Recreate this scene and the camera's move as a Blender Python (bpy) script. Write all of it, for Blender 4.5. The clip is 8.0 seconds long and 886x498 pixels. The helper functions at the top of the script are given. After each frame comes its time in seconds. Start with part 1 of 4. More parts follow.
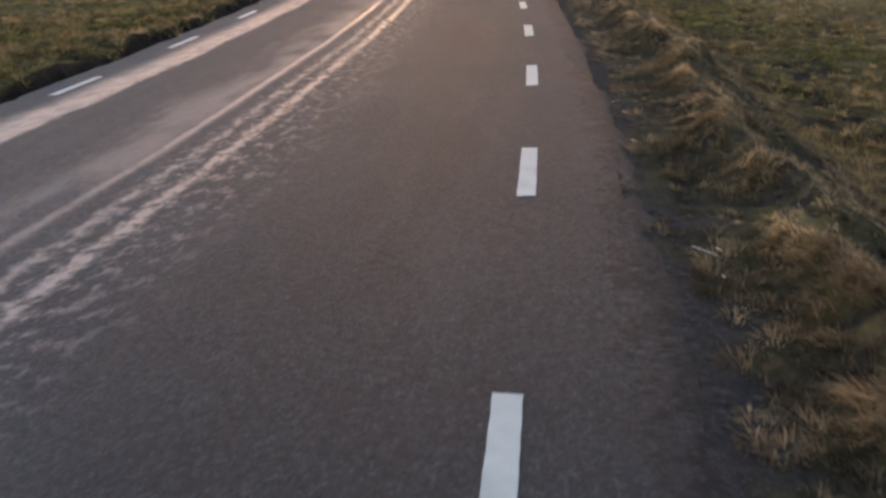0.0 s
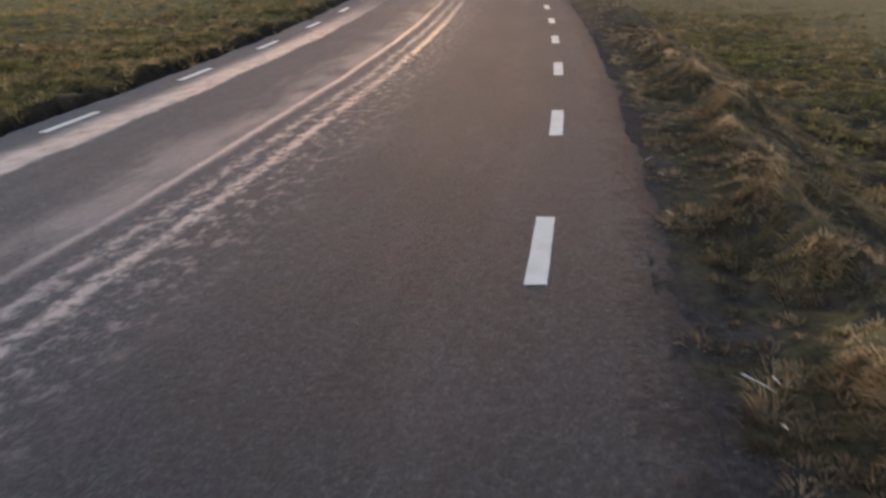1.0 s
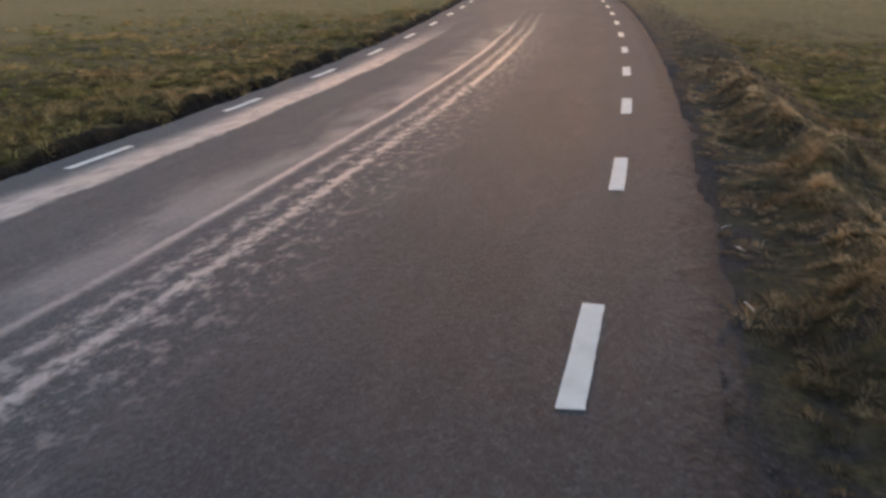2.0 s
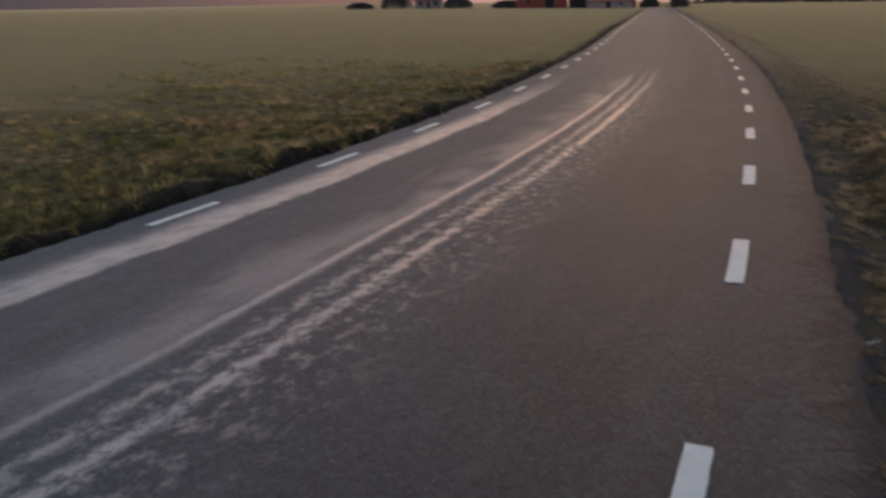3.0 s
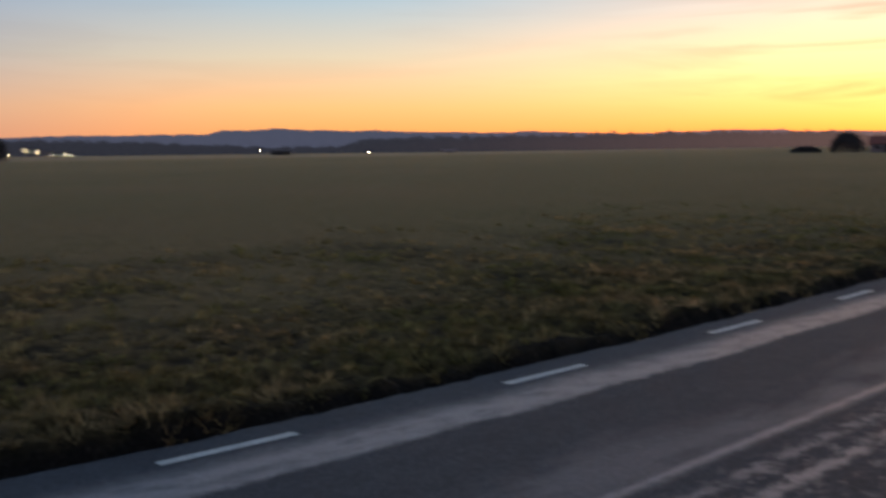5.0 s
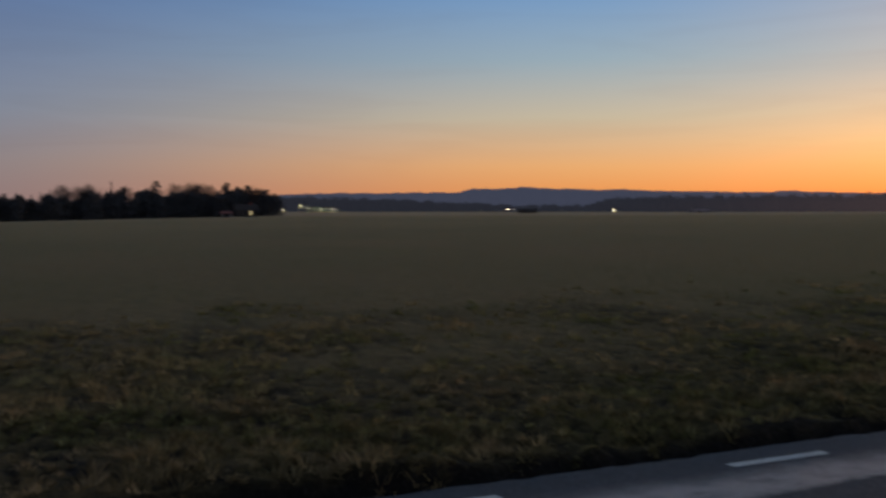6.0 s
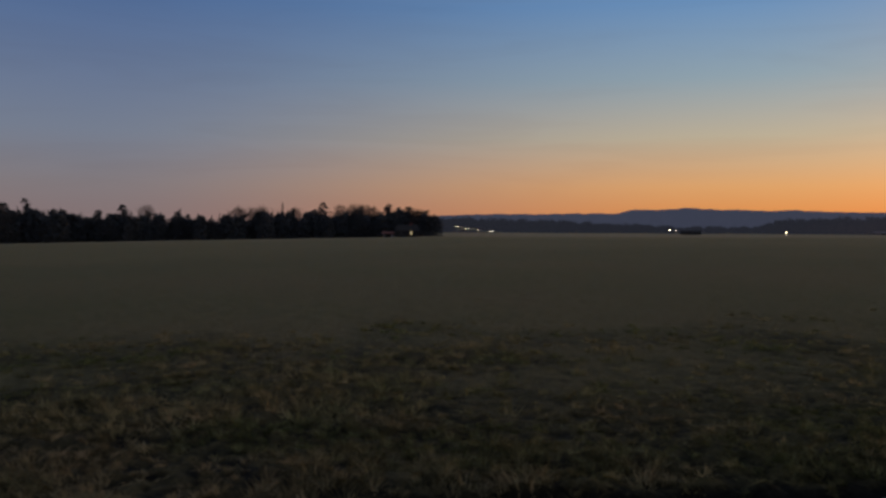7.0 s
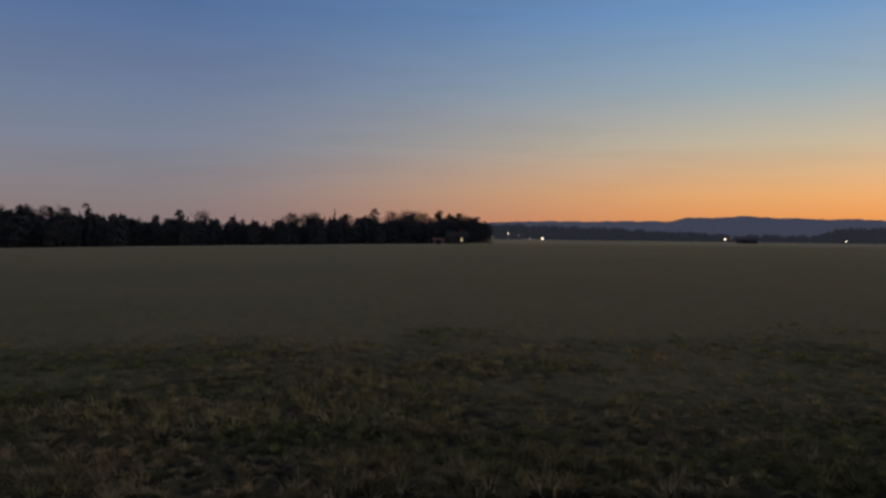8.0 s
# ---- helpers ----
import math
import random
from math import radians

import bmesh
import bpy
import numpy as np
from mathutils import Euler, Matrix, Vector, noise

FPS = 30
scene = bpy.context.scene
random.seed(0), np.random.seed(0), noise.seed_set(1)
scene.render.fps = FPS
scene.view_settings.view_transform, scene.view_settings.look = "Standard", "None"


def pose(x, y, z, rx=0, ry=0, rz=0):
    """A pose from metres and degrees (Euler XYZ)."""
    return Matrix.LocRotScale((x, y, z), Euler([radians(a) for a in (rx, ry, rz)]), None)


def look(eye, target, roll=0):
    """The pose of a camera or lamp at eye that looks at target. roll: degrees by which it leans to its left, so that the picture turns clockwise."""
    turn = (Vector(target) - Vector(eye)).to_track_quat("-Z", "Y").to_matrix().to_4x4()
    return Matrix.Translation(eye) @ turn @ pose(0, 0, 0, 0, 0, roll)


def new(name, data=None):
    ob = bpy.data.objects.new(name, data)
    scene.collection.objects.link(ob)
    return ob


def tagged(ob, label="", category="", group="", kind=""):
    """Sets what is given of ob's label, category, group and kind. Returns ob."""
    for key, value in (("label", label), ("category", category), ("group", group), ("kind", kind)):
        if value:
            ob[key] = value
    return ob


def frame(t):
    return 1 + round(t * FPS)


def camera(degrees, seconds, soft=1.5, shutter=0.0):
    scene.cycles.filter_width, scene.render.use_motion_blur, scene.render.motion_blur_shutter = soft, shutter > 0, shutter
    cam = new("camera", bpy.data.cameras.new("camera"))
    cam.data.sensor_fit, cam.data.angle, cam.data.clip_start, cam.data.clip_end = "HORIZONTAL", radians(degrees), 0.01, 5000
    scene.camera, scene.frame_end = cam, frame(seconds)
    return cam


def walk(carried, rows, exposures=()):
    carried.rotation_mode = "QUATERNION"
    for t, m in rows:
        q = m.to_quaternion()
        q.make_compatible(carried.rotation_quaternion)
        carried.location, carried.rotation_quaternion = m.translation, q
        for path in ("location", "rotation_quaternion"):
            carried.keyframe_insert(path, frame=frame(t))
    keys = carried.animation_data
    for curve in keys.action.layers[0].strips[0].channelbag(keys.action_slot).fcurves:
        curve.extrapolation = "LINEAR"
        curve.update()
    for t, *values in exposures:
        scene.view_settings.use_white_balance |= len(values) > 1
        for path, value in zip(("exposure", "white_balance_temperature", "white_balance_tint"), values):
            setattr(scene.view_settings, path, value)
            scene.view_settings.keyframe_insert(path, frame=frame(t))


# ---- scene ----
cam = camera(54.9, 8.0, soft=2.8, shutter=0.5)
PATH = [
    (0, (0.092, -0.554, 1.585), (-0.116, 1.284, 0.824), -0.9),
    (0.5, (0.158, -0.129, 1.59), (-0.093, 1.721, 0.874), -0.7),
    (1, (0.198, 0.359, 1.584), (-0.095, 2.207, 0.877), -0.5),
    (2.5, (0.291, 1.687, 1.585), (-0.285, 3.502, 0.974), -0.7),
    (3, (0.237, 2.032, 1.606), (-0.48, 3.815, 1.054), -0.6),
    (3.5, (0.222, 2.353, 1.609), (-0.709, 4.055, 1.121), -0.7),
    (4, (0.233, 2.644, 1.637), (-0.883, 4.25, 1.219), -0.7),
    (4.5, (0.163, 2.871, 1.645), (-1.155, 4.342, 1.329), -0.5),
    (5, (0.071, 3.052, 1.682), (-1.453, 4.326, 1.453), -0.4),
    (5.2, (0.089, 3.107, 1.68), (-1.517, 4.283, 1.484), -0.4),
    (6.3, (0.127, 3.302, 1.719), (-1.753, 3.979, 1.651), 0.4),
    (6.5, (0.122, 3.283, 1.723), (-1.784, 3.886, 1.667), 0.4),
    (7, (0.129, 3.252, 1.7), (-1.819, 3.703, 1.654), 0.5),
    (7.5, (0.26, 3.268, 1.696), (-1.705, 3.638, 1.65), 0.6),
    (8, (0.33, 3.401, 1.722), (-1.642, 3.735, 1.69), 0.9),
]
EXPOSURES = [(0.0, 2.06, 7560, 11), (1.2, 2.06, 7560, 11), (2.5, 1.88, 7560, 11), (3.0, 1.48, 7600, 12), (3.5, 1.18, 7600, 13), (4.0, 1.04, 7500, 14), (4.5, 0.84, 7200, 14), (5.0, 0.44, 6500, 11), (5.2, 0.30, 6400, 11), (6.3, -0.27, 6350, 10), (6.5, -0.33, 6350, 10), (7.0, -0.32, 6350, 10), (7.5, -0.22, 6400, 10), (8.0, -0.16, 6400, 10)]
walk(cam, [(t, look(eye, target, roll)) for t, eye, target, roll in PATH], EXPOSURES)

# ---- sky and sun: dusk, the sun on the horizon ahead, a little left of the road ----
SUN_AZ = 9.0      # degrees to the left of +y
world = bpy.data.worlds.new("dusk_sky")
scene.world = world
world.use_nodes = True


class Graph:
    """Short hand for building node trees."""

    def __init__(self, tree):
        self.tree = tree
        tree.nodes.clear()

    def add(self, kind, inputs=None, **props):
        n = self.tree.nodes.new(kind)
        for k, v in props.items():
            setattr(n, k, v)
        for k, v in (inputs or {}).items():
            self.put(n, k, v)
        return n

    def put(self, n, k, v):
        if isinstance(v, bpy.types.NodeSocket):
            self.tree.links.new(v, n.inputs[k])
        elif isinstance(v, bpy.types.Node):
            self.tree.links.new(v.outputs[0], n.inputs[k])
        else:
            n.inputs[k].default_value = v

    def math(self, op, a, b=0.0, c=0.0, clamp=False):
        return self.add("ShaderNodeMath", {0: a, 1: b, 2: c}, operation=op, use_clamp=clamp).outputs[0]

    def ramp(self, fac, stops, interpolation="LINEAR"):
        n = self.add("ShaderNodeValToRGB", {0: fac})
        n.color_ramp.interpolation = interpolation
        el = n.color_ramp.elements
        while len(el) < len(stops):
            el.new(0.5)
        for e, (p, c) in zip(el, stops):
            e.position = p
            e.color = (*c, 1) if isinstance(c, tuple) else (c, c, c, 1)
        return n.outputs[0]

    def mix(self, fac, a, b, blend="MIX"):
        n = self.add("ShaderNodeMix", data_type="RGBA", blend_type=blend)
        self.put(n, 0, fac)
        self.put(n, 6, (*a, 1) if isinstance(a, tuple) else a)
        self.put(n, 7, (*b, 1) if isinstance(b, tuple) else b)
        return n.outputs[2]

    def noise(self, vec, scale, detail=4.0, rough=0.55, distortion=0.0):
        return self.add("ShaderNodeTexNoise", {"Vector": vec, "Scale": scale, "Detail": detail, "Roughness": rough, "Distortion": distortion}).outputs[0]

    def band(self, x, lo, hi, soft):
        """1 between lo and hi, 0 outside, with soft flanks."""
        a = self.add("ShaderNodeMapRange", {0: x, 1: lo - soft, 2: lo + soft, 3: 0.0, 4: 1.0}, interpolation_type="SMOOTHSTEP").outputs[0]
        b = self.add("ShaderNodeMapRange", {0: x, 1: hi - soft, 2: hi + soft, 3: 1.0, 4: 0.0}, interpolation_type="SMOOTHSTEP").outputs[0]
        return self.math("MULTIPLY", a, b)


g = Graph(world.node_tree)
way = g.add("ShaderNodeTexCoord").outputs["Generated"]
wx = g.add("ShaderNodeSeparateXYZ", {0: way})
sx, sy = -math.sin(radians(SUN_AZ)), math.cos(radians(SUN_AZ))
flat_len = g.math("SQRT", g.math("ADD", g.math("ADD", g.math("MULTIPLY", wx.outputs[0], wx.outputs[0]), g.math("MULTIPLY", wx.outputs[1], wx.outputs[1])), 0.0001))
towards = g.math("DIVIDE", g.math("ADD", g.math("MULTIPLY", wx.outputs[0], sx), g.math("MULTIPLY", wx.outputs[1], sy)), flat_len)
off = g.math("DIVIDE", g.math("ARCCOSINE", g.math("MINIMUM", g.math("MAXIMUM", towards, -1.0), 1.0)), math.pi)   # 0 at the sun, 1 opposite
up = wx.outputs[2]
at_sun = g.ramp(up, [(0.0, (1.6, 0.22, 0.016)), (0.03, (1.95, 0.50, 0.085)), (0.075, (1.60, 0.78, 0.24)), (0.15, (0.84, 0.60, 0.41)), (0.27, (0.40, 0.39, 0.42)), (0.5, (0.20, 0.225, 0.28)), (1.0, (0.110, 0.124, 0.165))])
beside = g.ramp(up, [(0.0, (0.88, 0.27, 0.06)), (0.05, (0.86, 0.41, 0.15)), (0.105, (0.59, 0.47, 0.31)), (0.17, (0.32, 0.395, 0.43)), (0.25, (0.16, 0.30, 0.52)), (0.5, (0.15, 0.19, 0.28)), (1.0, (0.110, 0.124, 0.165))])
across = g.ramp(up, [(0.0, (0.28, 0.20, 0.195)), (0.047, (0.25, 0.215, 0.235)), (0.105, (0.20, 0.22, 0.295)), (0.25, (0.086, 0.148, 0.31)), (0.5, (0.115, 0.145, 0.23)), (1.0, (0.110, 0.124, 0.165))])
behind = g.ramp(up, [(0.0, (0.09, 0.10, 0.16)), (0.08, (0.15, 0.13, 0.18)), (0.2, (0.11, 0.13, 0.22)), (0.5, (0.12, 0.14, 0.21)), (1.0, (0.110, 0.124, 0.165))])


def step(lo, hi):
    return g.add("ShaderNodeMapRange", {0: off, 1: lo / 180, 2: hi / 180, 3: 0.0, 4: 1.0}, interpolation_type="SMOOTHSTEP").outputs[0]


glow = g.mix(step(4, 50), at_sun, beside)
glow = g.mix(step(45, 92), glow, across)
glow = g.mix(step(95, 180), glow, behind)
# thin streaks of cloud low over the sunset
layers = g.add("ShaderNodeMapping", {0: way, 3: (2.2, 2.2, 24.0)})
cloud = g.ramp(g.noise(layers, 1.5, 5.0, 0.55, 0.7), [(0.47, 0.0), (0.64, 1.0)])
cloud = g.math("MULTIPLY", cloud, g.math("SUBTRACT", 0.75, g.math("MULTIPLY", step(6, 34), 0.68)))
cloud = g.math("MULTIPLY", cloud, g.add("ShaderNodeMapRange", {0: up, 1: 0.02, 2: 0.07, 3: 0.0, 4: 1.0}, interpolation_type="SMOOTHSTEP").outputs[0])
glow = g.mix(cloud, glow, g.mix(1.0, glow, (0.50, 0.30, 0.24), "MULTIPLY"))
sky = g.add("ShaderNodeTexSky", sky_type="NISHITA", sun_disc=False, sun_elevation=radians(1.2), sun_rotation=radians(-SUN_AZ), altitude=150.0, air_density=1.0, dust_density=2.0, ozone_density=3.0)
both = g.mix(1.0, glow, g.mix(1.0, sky.outputs[0], (0.08, 0.08, 0.08), "MULTIPLY"), "ADD")
g.add("ShaderNodeOutputWorld", {0: g.add("ShaderNodeBackground", {0: both, 1: 1.0})})

sun = new("sun", bpy.data.lights.new("sun", "SUN"))
sun.data.energy, sun.data.angle, sun.data.color = 0.15, radians(8.0), (1.0, 0.62, 0.32)
a = radians(SUN_AZ)
sun.matrix_world = look((0, 0, 0), (math.sin(a), -math.cos(a), -math.tan(radians(2.0))))
tagged(sun, "low orange evening sun on the horizon", "sun")

# ---- materials ----


def material(name):
    m = bpy.data.materials.new(name)
    m.use_nodes = True
    return m, Graph(m.node_tree)


def finish(gr, shader):
    gr.add("ShaderNodeOutputMaterial", {0: shader})


def asphalt_material():
    m, q = material("asphalt")
    uv = q.add("ShaderNodeUVMap", uv_map="road").outputs[0]
    sep = q.add("ShaderNodeSeparateXYZ", {0: uv})
    u, v = sep.outputs[0], sep.outputs[1]

    def plane(su, sv):
        return q.add("ShaderNodeCombineXYZ", {0: q.math("MULTIPLY", u, su), 1: q.math("MULTIPLY", v, sv)}).outputs[0]

    def wander(vec, scale, reach, detail=3.0, rough=0.6):
        """Noise about zero, reach metres to either side."""
        return q.math("MULTIPLY", q.math("SUBTRACT", q.noise(vec, scale, detail, rough), 0.5), 2.0 * reach)

    def rise(x, lo, hi, a_=0.0, b_=1.0):
        return q.add("ShaderNodeMapRange", {0: x, 1: lo, 2: hi, 3: a_, 4: b_}, interpolation_type="SMOOTHSTEP").outputs[0]

    # wear coordinates: slow wander along the road plus a ragged rim
    ragged = wander(plane(1.0, 0.8), 9.0, 0.075, 5.0, 0.7)
    u1 = q.math("ADD", q.math("ADD", u, wander(plane(0.0, 1.0), 0.55, 0.13, 4.0, 0.65)), q.math("MULTIPLY", ragged, 1.1))
    u2 = q.math("ADD", q.math("ADD", u, wander(plane(0.0, 1.0), 0.20, 0.08, 2.0)), q.math("MULTIPLY", ragged, 0.55))
    u3 = q.math("ADD", u2, ragged)
    blot = q.noise(plane(1.0, 0.45), 6.0, 4.0, 0.6)
    blot2 = q.noise(plane(1.0, 0.62), 10.5, 5.0, 0.66)
    patchy = q.noise(plane(1.0, 0.35), 1.7, 5.0, 0.6)
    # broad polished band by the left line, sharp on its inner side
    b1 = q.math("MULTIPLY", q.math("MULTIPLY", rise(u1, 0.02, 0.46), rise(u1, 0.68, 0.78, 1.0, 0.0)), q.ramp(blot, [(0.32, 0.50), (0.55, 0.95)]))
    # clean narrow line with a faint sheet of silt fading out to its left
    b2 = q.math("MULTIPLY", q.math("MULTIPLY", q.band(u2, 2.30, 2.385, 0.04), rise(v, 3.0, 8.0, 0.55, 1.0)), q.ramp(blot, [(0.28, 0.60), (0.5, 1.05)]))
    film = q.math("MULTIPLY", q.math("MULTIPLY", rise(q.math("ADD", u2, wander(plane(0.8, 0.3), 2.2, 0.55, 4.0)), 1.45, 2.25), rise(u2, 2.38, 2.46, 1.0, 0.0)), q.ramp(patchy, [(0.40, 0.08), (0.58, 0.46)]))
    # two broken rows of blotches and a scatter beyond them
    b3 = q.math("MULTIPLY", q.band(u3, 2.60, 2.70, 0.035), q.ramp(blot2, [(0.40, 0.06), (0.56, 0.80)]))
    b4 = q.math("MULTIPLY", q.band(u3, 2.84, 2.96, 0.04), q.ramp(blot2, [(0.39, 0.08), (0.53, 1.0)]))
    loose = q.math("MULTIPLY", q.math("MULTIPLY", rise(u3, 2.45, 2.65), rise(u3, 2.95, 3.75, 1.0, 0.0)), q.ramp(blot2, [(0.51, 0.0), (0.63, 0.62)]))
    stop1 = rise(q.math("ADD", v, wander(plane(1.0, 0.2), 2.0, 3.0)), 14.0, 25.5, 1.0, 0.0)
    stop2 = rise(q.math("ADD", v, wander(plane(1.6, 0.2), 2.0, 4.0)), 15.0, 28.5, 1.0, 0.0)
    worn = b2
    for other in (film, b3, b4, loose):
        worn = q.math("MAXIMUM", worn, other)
    track_sheen = q.math("MAXIMUM", q.math("MULTIPLY", b1, stop1), q.math("MULTIPLY", worn, stop2))
    pos = q.add("ShaderNodeTexCoord").outputs["Object"]
    agg = q.add("ShaderNodeTexVoronoi", {"Vector": pos, "Scale": 85.0, "Randomness": 1.0})
    grain = q.noise(pos, 150.0, 3.0, 0.7)
    patch = q.noise(pos, 0.55, 5.0, 0.6)
    mott = q.noise(pos, 4.2, 4.0, 0.62)
    speck = q.noise(pos, 26.0, 4.0, 0.7)
    colour = q.ramp(agg.outputs[1], [(0.0, (0.0250, 0.0315, 0.0355)), (0.6, (0.0335, 0.0420, 0.0468)), (1.0, (0.063, 0.0740, 0.081))])
    colour = q.mix(1.0, colour, q.ramp(mott, [(0.3, (0.86, 0.86, 0.87)), (0.7, (1.14, 1.14, 1.13))]), "MULTIPLY")
    colour = q.mix(1.0, colour, q.ramp(speck, [(0.32, (0.70, 0.70, 0.70)), (0.50, (0.98, 0.98, 0.98)), (0.68, (1.36, 1.36, 1.35))]), "MULTIPLY")
    colour = q.mix(1.0, colour, q.ramp(patch, [(0.3, (0.86, 0.86, 0.88)), (0.7, (1.14, 1.13, 1.11))]), "MULTIPLY")
    lengthwise = q.noise(plane(2.6, 0.22), 1.0, 5.0, 0.65)
    colour = q.mix(1.0, colour, q.ramp(lengthwise, [(0.3, (0.88, 0.88, 0.89)), (0.7, (1.13, 1.12, 1.11))]), "MULTIPLY")
    # pale scuffs along the wheel paths of the near lane
    scuff = q.math("MAXIMUM", q.band(u, 4.35, 4.75, 0.22), q.math("MULTIPLY", q.band(u, 3.35, 3.75, 0.3), 0.7))
    scuff = q.math("MULTIPLY", scuff, q.math("MULTIPLY", q.ramp(q.noise(plane(1.4, 0.5), 1.2, 3.0, 0.6), [(0.46, 0.0), (0.66, 1.0)]), q.ramp(q.noise(plane(1.0, 0.45), 9.0, 4.0, 0.7), [(0.40, 0.05), (0.62, 0.60)])))
    colour = q.mix(scuff, colour, (0.105, 0.100, 0.098))
    # left lane lighter, right darker: uneven wear and view-dependent gloss, both as colour
    lane = rise(q.math("ADD", u, q.math("MULTIPLY", mott, 0.5)), 2.6, 4.8, 1.28, 0.82)
    colour = q.mix(1.0, colour, q.add("ShaderNodeCombineColor", {0: lane, 1: lane, 2: lane}).outputs[0], "MULTIPLY")
    chips = q.ramp(q.add("ShaderNodeTexVoronoi", {"Vector": pos, "Scale": 13.0}).outputs[0], [(0.0, 1.0), (0.055, 0.0)])
    colour = q.mix(q.math("MULTIPLY", chips, 0.5), colour, (0.22, 0.21, 0.20))
    # tarry, broken rim on the near side
    crumble = q.math("ADD", q.math("MULTIPLY", q.noise(pos, 5.0, 6.0, 0.75), 0.7), q.math("MULTIPLY", q.noise(pos, 16.0, 4.0, 0.7), 0.3))
    edge = q.band(q.math("ADD", u, q.math("MULTIPLY", q.math("SUBTRACT", crumble, 0.5), 1.25)), 5.41, 9.0, 0.07)
    colour = q.mix(q.math("MULTIPLY", edge, 0.9), colour, q.ramp(q.noise(pos, 26.0, 6.0, 0.7), [(0.34, (0.014, 0.0150, 0.0160)), (0.55, (0.028, 0.0295, 0.0310)), (0.74, (0.060, 0.062, 0.064))]))
    crack = q.math("MULTIPLY", q.band(q.math("ADD", u, q.math("MULTIPLY", q.math("SUBTRACT", crumble, 0.5), 0.55)), 5.51, 5.60, 0.03), q.ramp(speck, [(0.3, 1.0), (0.7, 0.35)]))
    colour = q.mix(crack, colour, (0.008, 0.0082, 0.009))
    # tracks turned pale: silt, plus the sky's sheen painted into the base colour
    colour = q.mix(q.math("MULTIPLY", track_sheen, 0.85), colour, q.ramp(speck, [(0.3, (0.170, 0.166, 0.160)), (0.7, (0.27, 0.262, 0.252))]))
    rough = q.math("ADD", q.math("MULTIPLY", track_sheen, -0.30), q.math("ADD", 0.66, q.math("MULTIPLY", mott, 0.10)))
    gloss = q.math("MULTIPLY", q.math("ADD", 0.22, q.math("MULTIPLY", track_sheen, 0.24)), q.math("SUBTRACT", 1.0, q.math("MULTIPLY", edge, 0.30)))
    h = q.math("ADD", q.math("MULTIPLY", agg.outputs[0], -0.006), q.math("MULTIPLY", grain, 0.003))
    h = q.math("ADD", h, q.math("ADD", q.math("MULTIPLY", mott, 0.0015), q.math("MULTIPLY", q.math("MULTIPLY", edge, crumble), 0.02)))
    h = q.math("MULTIPLY", h, q.math("SUBTRACT", 1.0, q.math("MULTIPLY", track_sheen, 0.70)))
    bump = q.add("ShaderNodeBump", {"Strength": 0.6, "Distance": 1.0, "Height": h})
    finish(q, q.add("ShaderNodeBsdfPrincipled", {"Base Color": colour, "Roughness": rough, "Normal": bump, "Specular IOR Level": gloss}))
    return m


def paint_material():
    m, q = material("road_paint")
    pos = q.add("ShaderNodeTexCoord").outputs["Object"]
    worn = q.noise(pos, 60.0, 5.0, 0.7)
    dirt = q.noise(pos, 6.0, 4.0, 0.6)
    c = q.ramp(dirt, [(0.3, (0.40, 0.445, 0.41)), (0.7, (0.53, 0.58, 0.535))])
    c = q.mix(q.ramp(worn, [(0.27, 0.9), (0.34, 0.0)]), c, (0.12, 0.115, 0.115))
    bump = q.add("ShaderNodeBump", {"Strength": 0.5, "Distance": 0.004, "Height": worn})
    finish(q, q.add("ShaderNodeBsdfPrincipled", {"Base Color": c, "Roughness": 0.6, "Normal": bump}))
    return m


